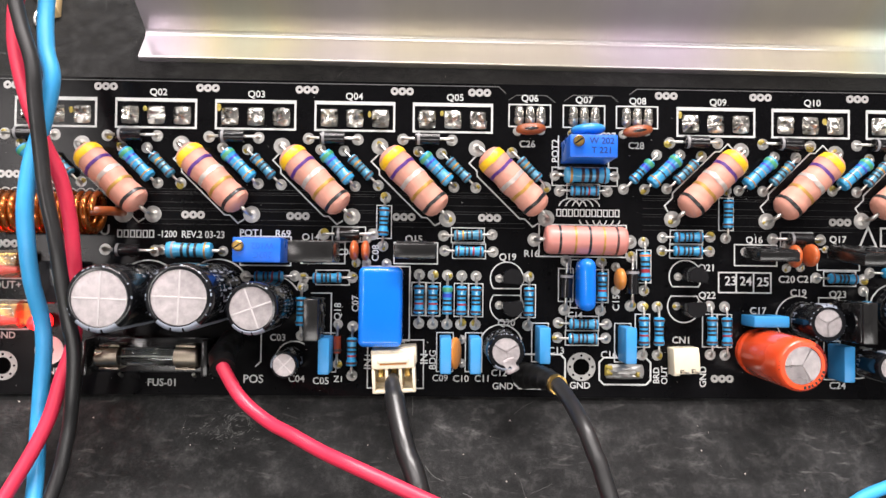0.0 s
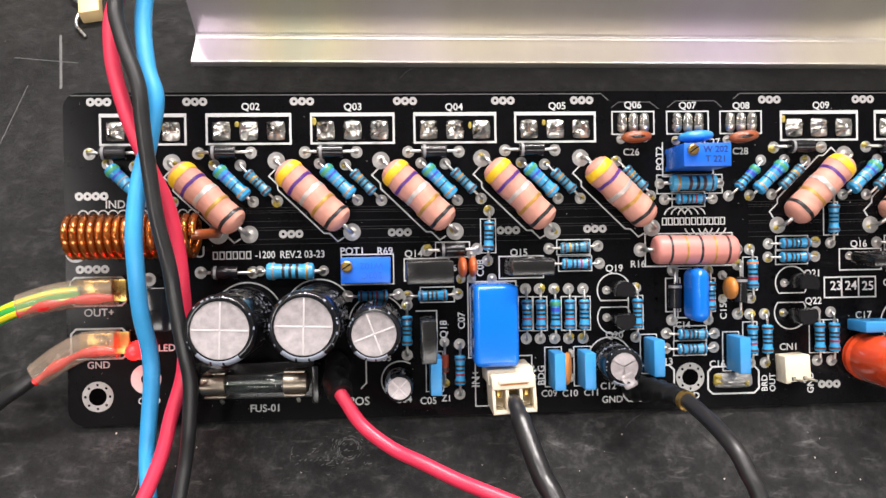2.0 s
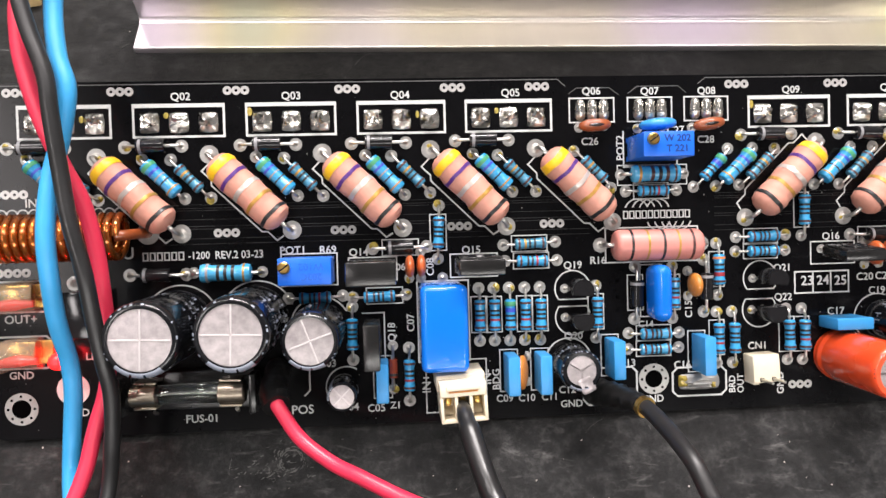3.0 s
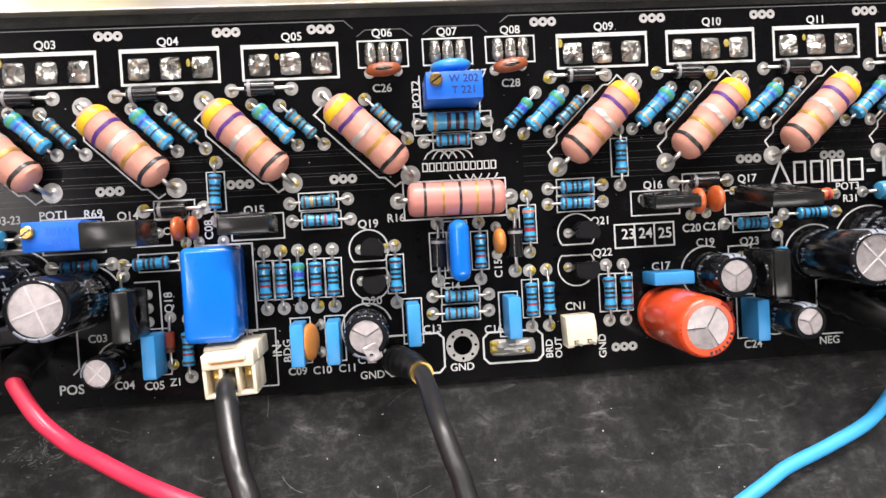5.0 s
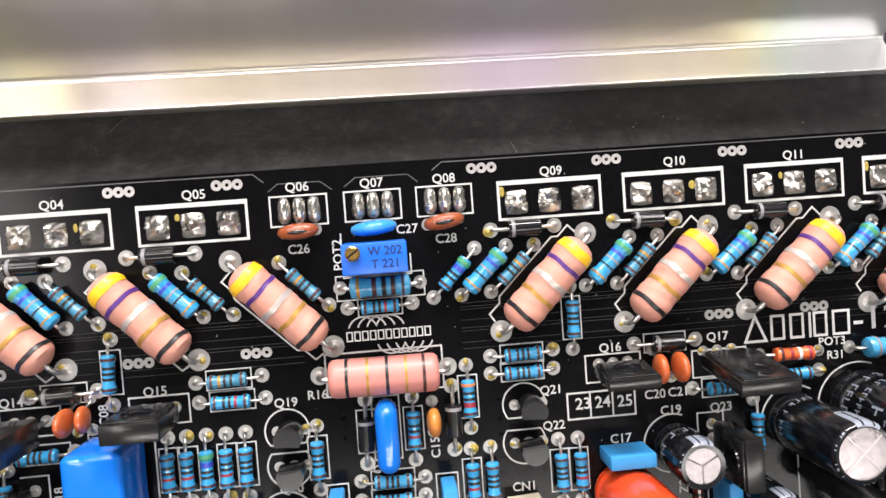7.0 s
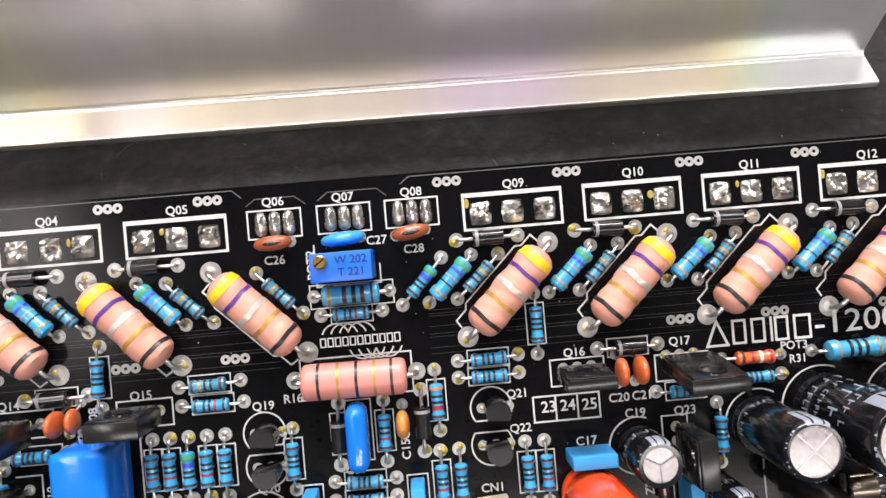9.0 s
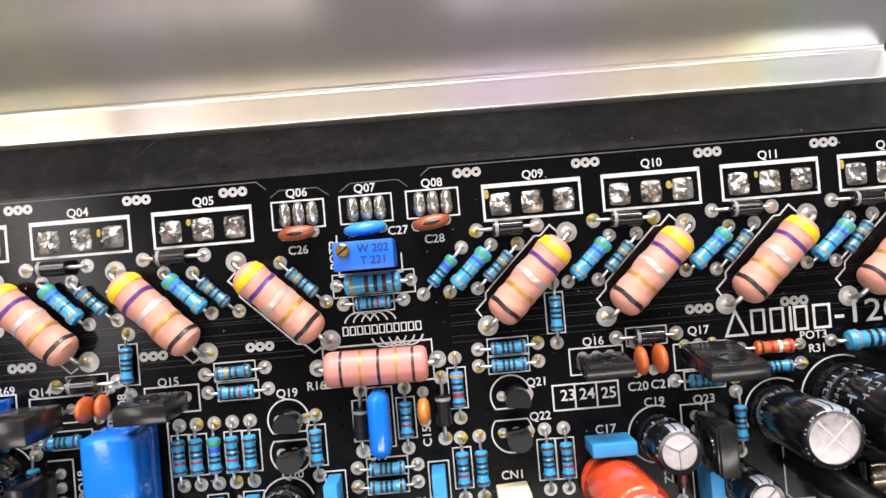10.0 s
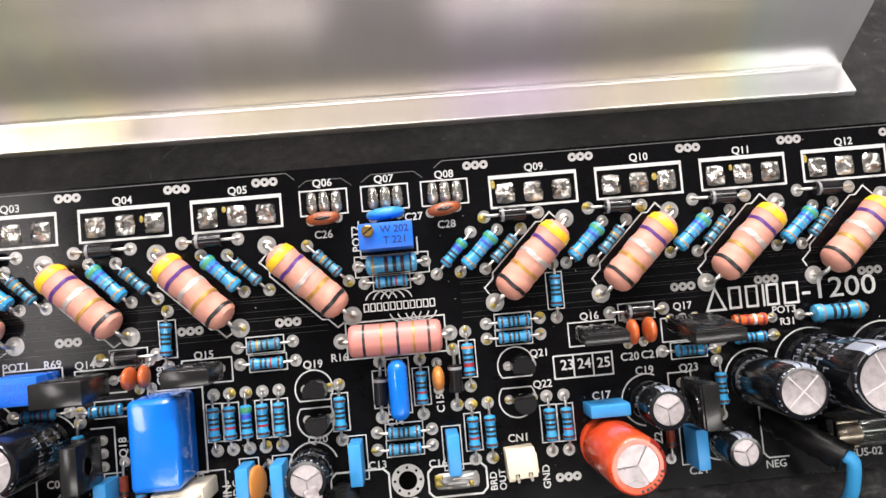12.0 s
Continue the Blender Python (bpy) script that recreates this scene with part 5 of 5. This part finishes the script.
# ---- connectors ----
def three_way_connector():
    t = thing("three_way_plug", "cream nylon three-way plug on its header, one black cable in it", "connector", m=on_board(-2.9, -55.0, 0, 3))
    part("header", box(-4.5, 4.5, 0.6, 3.7, 0.05, 9.5, 0.35), NYLON, t)
    # the back half with the latch; the front half is walls round three cavities
    plug = part("plug", box(-4.2, 4.2, 0.3, 2.9, 4.0, 13.2, 0.35), NYLON, t)
    part("floor_block", box(-4.2, 4.2, -4.4, 0.28, 4.0, 8.6, 0.3), NYLON, plug)
    part("front_wall", box(-4.2, 4.2, -4.4, -3.8, 6.9, 12.9, 0.2), NYLON, plug)
    for x in (-3.9, -1.32, 1.32, 3.9):
        part("partition", box(x - 0.3, x + 0.3, -3.9, 0.4, 8.5, 12.95, 0.12), NYLON, plug)
    part("latch", box(-3.0, 3.0, 1.5, 2.4, 13.1, 13.6, 0.2), NYLON, t)
    part("latch_slot", box(-2.6, 2.6, 1.1, 1.4, 13.16, 13.24), CERAMIC, t, "shaded slot along the latch")
    for x in (-2.6, 0.0, 2.6):
        part("terminal", box(x - 0.5, x + 0.5, -1.6, 0.1, 8.5, 10.6, 0.12), BRASS, t, "brass crimp terminal")


three_way_connector()
rect(-8.9, -60.6, 2.9, -50.4, 0.22)


def two_way_header():
    t = thing("two_way_header", "cream nylon two-pin header with bare upright pins", "connector", m=on_board(57.6, -53.9, 0, 3))
    base = box(-2.7, 2.7, -2.7, 2.7, 0.05, 4.2, 0.25)
    box(2.5, 3.0, -2.2, 1.6, 0.05, 3.6, 0.15, bm=base), box(-2.7, -1.5, -3.0, -2.5, 0.05, 3.9, 0.12, bm=base)
    part("body", base, NYLON, t)
    for x in (-1.1, 1.3):
        part("socket", box(x - 0.4, x + 0.4, -2.4, -1.7, 4.16, 4.24), MOULD, t, "shaded gap round a pin")
        part("pin", tube([(x, -2.05, 3.5), (x - 0.2, -1.9, 6.5), (x - 0.4, -1.7, 9.0)], 0.27, 8, steps=4), LEADWIRE, t, "bare tinned pin")


two_way_header()


def tab_outline(x0, y0, x1, y1):
    c = 1.0
    outline([(x0 + c, y0), (x1 - c, y0), (x1, y0 + c), (x1, y1 - c), (x1 - c, y1), (x0 + c, y1), (x0, y1 - c), (x0, y0 + c)], 0.34)


def solder_tab(x, y, w=8.4, d=3.2):
    t = thing("ground_tab", "bare metal tab flooded with shiny solder and amber flux", "terminal", m=on_board(x, y))
    part("solder", solder_blob(w, d, 1.5, 77, 17, 0.8), TIN, t)
    part("blade", box(-w / 2 + 2.2, w / 2 - 2.2, -0.3, 0.3, 0.0, 1.7, 0.12), TIN, t)
    part("flux", solder_blob(1.7, 2.4, 1.4, 78, 11, 0.5), FLUX, t, "amber flux residue", m=pose(-3.4 * MM, 0.2 * MM, 0))
    part("flux", solder_blob(1.2, 1.6, 1.3, 79, 11, 0.5), FLUX, t, "amber flux residue", m=pose(2.6 * MM, -0.6 * MM, 0))


solder_tab(45.7, -56.7)
tab_outline(40.3, -59.5, 51.3, -53.8)
tab_outline(22.2, -60.5, 33.0, -53.2)
tab_outline(-89.8, -38.3, -78.8, -32.6)
tab_outline(-89.8, -48.9, -78.8, -42.9)
outline([(-31.3, -48.6), (-31.3, -55.2), (-32.3, -56.2)], 0.26, False)
outline([(104.6, -48.0), (104.6, -57.4), (105.6, -58.4), (109.4, -58.4)], 0.26, False)


def spade_lead(name, label, x, y, pts, r, mats, sleeve_pts):
    """A spade terminal in a cloudy sleeve, with its wire."""
    t = thing(name, label, "wire", "output leads", BOARD)
    part("blade", box(x - 1.5, x + 3.2, y - 2.2, y + 2.2, 1.0, 1.9, 0.2), BRASS, t, "brass spade terminal")
    part("receptacle", box(x - 6.0, x + 1.0, y - 2.3, y + 2.3, 1.1, 3.6, 0.7), BRASS, t, "brass spade terminal")
    part("tab_solder", solder_blob(6.5, 3.0, 1.0, int(x * 3) + 500), SOLDER, t, "shiny solder", m=pose((x - 0.5) * MM, y * MM, 0))
    part("sleeve", tube(sleeve_pts, lambda u: 3.0 - 0.5 * u, 16), CLEAR_SLEEVE, t, "cloudy heat-shrunk sleeve")
    part("insulation", tube(pts, r, 14), mats[0], t)
    # the indicator lamp's glow inside the sleeve, drawn as a scarlet tube
    part("red_glow", tube([Vector(q) + Vector((0, -1.2, 1.2)) for q in sleeve_pts], lambda u: 0.6 + 0.5 * math.sin(7.0 * u) ** 2, 12), LED_GLOW, t, "red lamp glow in the sleeve, modelled as a red tube")
    if len(mats) > 1:
        line = smooth_line(pts, 6)
        bm = bmesh.new()
        for s in (-1, 1):
            tube([q + Vector((0, s * 0.75, 0.95)) * (r / 1.6) for q in line], r * 0.42, 8, bm=bm, steps=0)
        part("colour_stripe", bm, mats[1], t, "bright yellow stripe")
    return t


spade_lead("output_lead", "green and yellow wire on a spade terminal in a cloudy sleeve", -81.4, -35.2,
           [(-86.5, -35.6, 3.2), (-92.0, -36.4, 4.4), (-100.0, -39.0, 4.0), (-112.0, -44.0, -4.0), (-128.0, -50.0, -5.5), (-170.0, -60.0, 0.8)], 1.7, (WIRE_GREEN, WIRE_YELLOW),
           [(-79.8, -35.2, 2.9), (-86.0, -35.5, 3.4), (-92.0, -36.4, 4.4), (-97.0, -37.8, 4.6)])
spade_lead("ground_lead", "black wire in a cloudy spade sleeve with a modelled red glow", -81.0, -45.6,
           [(-92.8, -49.7, 3.6), (-96.0, -52.0, 3.6), (-100.0, -54.8, 3.6), (-112.0, -62.0, 2.0), (-140.0, -72.0, 7.2), (-170.0, -80.0, 12.4)], 1.5, (WIRE_BLACK,),
           [(-79.6, -45.6, 2.8), (-85.5, -45.9, 3.2), (-90.5, -48.2, 3.6), (-94.6, -51.2, 3.8)])


def led():
    t = thing("indicator_led", "small lit red indicator lamp on the board", "indicator lamp", m=on_board(-76.4, -47.2))
    part("lens", lathe([(0, 5.2), (0.8, 5.0), (1.45, 4.3), (1.65, 3.4), (1.65, 0.9), (1.95, 0.9), (1.95, 0.1)], 20), RED_LED, t, "glowing red lens")


led()
led_light = bpy.data.lights.new("led_light", "POINT")
led_light.energy, led_light.color, led_light.shadow_soft_size = 0.0035, (1.0, 0.008, 0.02), 0.0012
new("led_light", led_light).matrix_world = on_board(-76.4, -47.2, 6.6)


def relay_block():
    t = thing("black_block", "low glossy black plastic block under crossing wires", "component", m=on_board(-72.0, -38.2))
    part("case", box(-3.4, 3.4, -5.0, 3.6, 0.05, 5.0, 0.4), SLEEVE, t)
    joint(t, -2.4, 5.0, 1.35)


relay_block()


# ---- wires ----
def wire(name, label, pts, r, mat, more=()):
    t = thing(name, label, "wire", "", BOARD)
    part("insulation", tube(pts, r, 14), mat, t)
    for part_name, p, rr, m, text in more:
        bm = tube(p, rr, 14)
        if m is SHRINK:
            for v in bm.verts:
                k = 0.16 * math.sin(1.9 * v.co.x + 1.3 * v.co.z) + 0.12 * math.sin(2.7 * v.co.y - 2.1 * v.co.z + 1.0)
                v.co += Vector((k, 0.8 * k, 0.5 * k))
        part(part_name, bm, m, t, text)
    return t


wire("red_wire", "red insulated wire twisted with a black and blue wire",
     [(-80.0, 96.0, -40.0), (-71.0, 48.0, 10.0), (-70.6, 30.0, 14.5), (-72.6, 20.8, 16), (-74.5, 14.3, 16.5), (-74.5, 8.9, 17), (-73.7, 3.6, 17.5), (-71.2, -4.6, 18.2), (-67.8, -12.6, 18.5), (-65.4, -18.8, 17), (-64.0, -26.1, 16), (-63.4, -32.5, 15.5),
      (-63.4, -41.1, 14), (-64.2, -49.9, 12.8), (-66.3, -57.4, 13.2), (-68.6, -66.5, 14.5), (-74.0, -80.0, 20), (-86.0, -110.0, 36.0)], 1.34, WIRE_RED)
wire("black_wire", "black insulated wire twisted with a red and blue wire",
     [(-76.0, 96.0, -38.0), (-67.0, 48.0, 12.0), (-68.4, 32.0, 18.0), (-70.8, 21.2, 20), (-72.0, 14.5, 21.5), (-70.6, 8.2, 22), (-68.1, 1.0, 22.5), (-67.4, -6.0, 22.5), (-66.6, -14.0, 22), (-65.5, -22.0, 22), (-63.6, -30.1, 22), (-62.9, -37.2, 21),
      (-62.0, -44.5, 20), (-61.4, -50.9, 18.5), (-62.2, -59.5, 17), (-63.8, -68.3, 15.5), (-66.0, -80.0, 18), (-72.0, -110.0, 36.0)], 1.3, WIRE_BLACK)
wire("blue_wire", "sky blue insulated wire twisted with a black and red wire",
     [(-70.0, 96.0, -42.0), (-66.0, 48.0, 4.0), (-67.2, 33.0, 12.0), (-68.2, 23.7, 15), (-69.2, 13.9, 16), (-68.0, 5.0, 18), (-66.3, -0.8, 19), (-67.7, -8.5, 18.7), (-69.3, -15.8, 19.5), (-70.1, -24.0, 20), (-70.2, -31.1, 19), (-70.4, -38.6, 16.5),
      (-70.1, -45.3, 13.5), (-70.2, -51.0, 12), (-71.5, -59.9, 10.2), (-72.0, -67.5, 10.0), (-70.0, -80.0, 15), (-64.0, -110.0, 35.0)], 1.5, WIRE_BLUE)
wire("red_supply_wire", "thick red supply wire with a black heat-shrunk end",
     [(-36.0, -53.6, 13.4), (-34.8, -55.3, 14.5), (-31.4, -60.1, 15.6), (-26.0, -63.7, 18.2), (-20.9, -65.5, 21.2), (-14.9, -67.8, 24.2), (-9.7, -69.3, 27.0), (-4.0, -71.3, 28.8), (3.0, -74.0, 30.2), (14.0, -78.4, 31.6), (30.0, -84.6, 33.0), (60.0, -95.5, 35.0), (100.0, -110.0, 38.0)], 1.25, WIRE_RED,
     (("terminal_sleeve", [(-37.0, -50.6, 1.2), (-36.8, -52.0, 7.0), (-36.4, -53.0, 11.5), (-35.3, -54.6, 14.0)], 2.4, SHRINK, "wrinkled black heat shrink"),))
wire("input_cable", "black input cable rising out of the cream plug",
     [(-3.0, -56.6, 11.0), (-3.0, -56.8, 13.6), (-2.9, -57.7, 15.9), (-2.2, -60.4, 18.6), (-1.2, -64.0, 21.6), (0.0, -67.7, 24.4), (3.0, -76.0, 29.0), (10.0, -112.0, 38.0)], lambda u: 0.9 + 0.6 * min(1.0, 4 * u) + 0.4 * min(1.0, max(0.0, (u - 0.33) * 20)), WIRE_BLACK)
wire("ground_cable", "black ground cable with a heat-shrunk end and brass ring",
     [(27.2, -56.3, 16.5), (27.9, -56.5, 20.0), (28.6, -58.1, 27.0), (29.0, -59.5, 31.8), (29.6, -61.3, 35.2), (30.6, -64.5, 37.2), (31.7, -67.8, 38.5), (34.0, -80.0, 42.0), (36.0, -118.0, 46.0)], 1.4, WIRE_BLACK,
     (("terminal_sleeve", [(24.4, -57.6, 0.6), (24.8, -57.2, 4.0), (25.7, -56.6, 9.0), (26.7, -56.3, 14.0), (27.7, -56.4, 18.4)], lambda u: 2.8 - 1.0 * u, SHRINK, "wrinkled black heat shrink"),
      ("crimp", [(27.7, -56.4, 18.3), (27.95, -56.55, 19.3)], 1.85, BRASS, "brass crimp ring")))
wire("blue_supply_wire", "thick blue supply wire with a black heat-shrunk end, on the bench",
     [(112.4, -55.4, 13.4), (113.6, -56.8, 14.0), (114.6, -62.0, 11.2), (115.2, -66.0, 7.6), (113.6, -70.4, 6.0), (107.9, -73.6, 8.3), (99.0, -76.6, 10.2), (90.6, -79.0, 11.9), (85.0, -81.4, 13.5), (60.0, -92.0, 20.6), (20.0, -110.0, 32.8)], 1.22, WIRE_BLUE,
     (("terminal_sleeve", [(106.6, -51.0, 1.0), (107.2, -52.0, 5.0), (109.4, -53.6, 9.4), (112.8, -56.1, 13.4)], 2.55, SHRINK, "wrinkled black heat shrink"),))


# ---- loose things on the bench behind the board ----
def loose_component():
    t = thing("cream_component", "small cream box component with long bare leads lying on the bench", "component", m=pose(-0.1146, 0.0800, 0, 0, 0, 14))
    part("case", box(-2.9, 2.9, -7.9, 7.9, 0.0, 4.2, 0.5), CREAM, t)
    part("lead", tube([(-2.6, -1.0, 2.0), (-5.4, 4.0, 1.6), (-8.4, 16.0, 0.6)], 0.45, 8), LEADWIRE, t)
    part("lead", tube([(-2.6, -3.0, 2.0), (-4.4, -9.0, 1.4), (-2.2, -14.5, 0.5)], 0.45, 8), LEADWIRE, t)


def scratch(x0, y0, x1, y1, w):
    bm = stroke([(x0, y0), (x1, y1)], w, 0.03)
    tagged(part("scratch", bm, SCRATCHED, smooth=False), "thin pale scratch on the black bench mat", "scratch", "bench scratches", kind="structure")


def yellow_wire():
    t = thing("yellow_wire", "bright yellow wire lying on the bench behind the board", "wire")
    part("insulation", tube([(-200.0, 84.0, 2.2), (-165.0, 86.0, 2.2), (-146.0, 92.0, 2.2), (-138.0, 108.0, 2.2), (-140.0, 150.0, 2.2)], 2.2, 12), WIRE_YELLOW, t)


yellow_wire()
loose_component()
scratch(-120.7, 66.5, -115.6, 45.4, 0.7)
scratch(-126.1, 24.1, -124.6, 46.3, 0.16)
scratch(-131.1, 57.4, -113.3, 55.2, 0.18)

# ---- printed words and numbers ----
silk_text("Q02", -53.72, 1.30, 1.45, 0)
silk_text("Q03", -33.13, 1.19, 1.45, 0)
silk_text("Q04", -12.47, 1.07, 1.45, 0)
silk_text("Q05", 9.00, 1.19, 1.45, 0)
silk_text("Q06", 24.98, 1.31, 1.45, 0)
silk_text("Q07", 36.66, 1.16, 1.45, 0)
silk_text("Q08", 48.21, 1.09, 1.45, 0)
silk_text("Q09", 65.62, 1.11, 1.45, 0)
silk_text("Q10", 86.19, 1.32, 1.45, 0)
silk_text("Q11", 106.51, 1.04, 1.45, 0)
silk_text("Q12", 127.15, 1.09, 1.45, 0)
silk_text("C26", 24.51, -8.51, 1.45, 0)
silk_text("C28", 47.94, -8.50, 1.45, 0)
silk_text("C27", 41.79, -6.53, 1.45, 0)
silk_text("POT2", 30.57, -9.83, 1.45, 90)
silk_text("IND-1", -79.76, -18.15, 1.6, 0)
text_mesh("REV.2 03-23", -43.81, -28.72, 1.45, 0, SILK, board, wide=0.88)
silk_text("POT1", -33.73, -28.24, 1.45, 0)
silk_text("R69", -27.09, -28.31, 1.45, 0)
silk_text("Q14", -21.25, -28.97, 1.45, 0)
silk_text("Q15", 0.54, -29.09, 1.45, 0)
silk_text("C06", -13.90, -32.03, 1.3, 0)
silk_text("C08", -7.48, -32.12, 1.45, 90)
silk_text("C07", -11.55, -42.86, 1.45, 90)
silk_text("Q18", -15.29, -44.59, 1.45, 90)
silk_text("C05", -18.66, -59.23, 1.45, 0)
silk_text("Z1", -14.94, -58.83, 1.3, 0)
silk_text("C04", -23.79, -58.80, 1.45, 0)
silk_text("OUT+", -84.23, -39.72, 1.55, 0)
silk_text("GND", -84.52, -50.21, 1.4, 0)
silk_text("GND", -74.74, -57.65, 1.4, 0)
silk_text("LED", -71.11, -47.07, 1.4, 0)
silk_text("FUS-01", -51.73, -59.80, 1.5, 0)
silk_text("POS", -32.83, -58.94, 1.7, 0)
silk_text("Q19", 20.54, -32.70, 1.45, 0)
silk_text("Q20", 20.39, -46.64, 1.45, 0)
silk_text("R16", 25.61, -31.91, 1.45, 0)
silk_text("BDG", 4.90, -54.56, 1.45, 90)
silk_text("C09", 6.44, -58.45, 1.4, 0)
silk_text("C10", 10.83, -58.54, 1.4, 0)
silk_text("C11", 15.40, -58.50, 1.4, 0)
silk_text("C03", -27.80, -50.20, 1.4, 0)
silk_text("U", -64.30, -28.00, 2.2, 0)
silk_text("C12", 18.92, -57.26, 1.4, 0)
silk_text("GND", 19.75, -60.06, 1.4, 0)
silk_text("C13", 31.08, -52.47, 1.45, 0)
silk_text("C16", 42.32, -53.25, 1.45, 0)
silk_text("GND", 36.18, -59.79, 1.4, 0)
silk_text("IN+", -8.78, -54.89, 1.6, 90)
silk_text("IN-", 3.09, -54.02, 1.6, 90)
silk_text("CN2", -2.85, -51.47, 1.4, 0)
silk_text("C15", 43.86, -42.10, 1.45, 90)
silk_text("C14", 35.04, -44.85, 1.3, 0)
silk_text("Q21", 63.30, -34.49, 1.45, 0)
silk_text("Q22", 63.41, -40.38, 1.45, 0)
silk_text("CN1", 57.90, -50.00, 1.45, 0)
silk_text("BRD", 52.57, -57.49, 1.3, 90)
silk_text("OUT", 54.30, -57.41, 1.3, 90)
silk_text("GND", 62.60, -57.68, 1.4, 90)
silk_text("23", 68.49, -37.29, 1.9, 0)
silk_text("24", 71.77, -37.29, 1.9, 0)
silk_text("25", 75.51, -37.43, 1.9, 0)
silk_text("Q16", 73.56, -28.41, 1.45, 0)
silk_text("Q17", 91.78, -28.10, 1.45, 0)
silk_text("C20", 80.63, -36.80, 1.5, 0)
silk_text("C21", 84.64, -36.74, 1.5, 0)
silk_text("C19", 83.16, -39.67, 1.5, 0)
silk_text("C17", 74.41, -43.61, 1.5, 0)
silk_text("Q23", 91.78, -39.92, 1.5, 0)
silk_text("C24", 91.66, -59.42, 1.5, 0)
silk_text("NEG", 106.83, -59.68, 1.45, 0)
silk_text("POT3", 111.59, -30.55, 1.4, 0)
silk_text("R31", 112.11, -32.90, 1.4, 0)
silk_text("Z2", 84.65, -52.58, 1.5, 90)
text_mesh("-1200", 122.9, -27.3, 3.9, 0, SILK, board, wide=1.18, weight=0.005)
silk_text("FUS-02", 124.73, -59.18, 1.5, 0)

# the maker's mark and the large model name are drawn as plain shapes
for k in range(4):
    circle(33.6 + 1.45 * k, -22.3, 2.3, 20, 160, 0.24)
    circle(38.0 + 1.45 * k, -23.9, 2.3, 200, 340, 0.24)
for k in range(11):
    x = 31.4 + 1.25 * k
    rect(x - 0.42, -23.75, x + 0.42, -22.35, 0.2)
x = 96.6
for wide in (3.6, 2.6, 2.6, 0.0, 2.6, 3.2):
    if wide == 3.6:
        outline([(x, -29.5), (x + wide, -29.5), (x + wide / 2, -25.3)], 0.42)
    elif wide:
        rect(x + 0.25, -29.35, x + wide - 0.25, -25.5, 0.42)
    else:
        outline([(x + 0.25, -29.35), (x + 0.25, -25.5)], 0.42, False)
    x += wide + 0.75
for k in range(6):
    x = -61.2 + 1.32 * k
    rect(x - 0.42, -29.35, x + 0.42, -27.95, 0.22)
text_mesh("-1200", -51.3, -28.7, 1.4, 0, SILK, board, wide=0.88)
rect(65.9, -39.7, 77.2, -35.4, 0.28)
outline([(69.7, -39.7), (69.7, -35.4)], 0.28, False)
outline([(73.45, -39.7), (73.45, -35.4)], 0.28, False)

for t, s, pad in FLUX_LATER:
    leave_flux(t, -s, 0, pad), leave_flux(t, s, 0, pad)
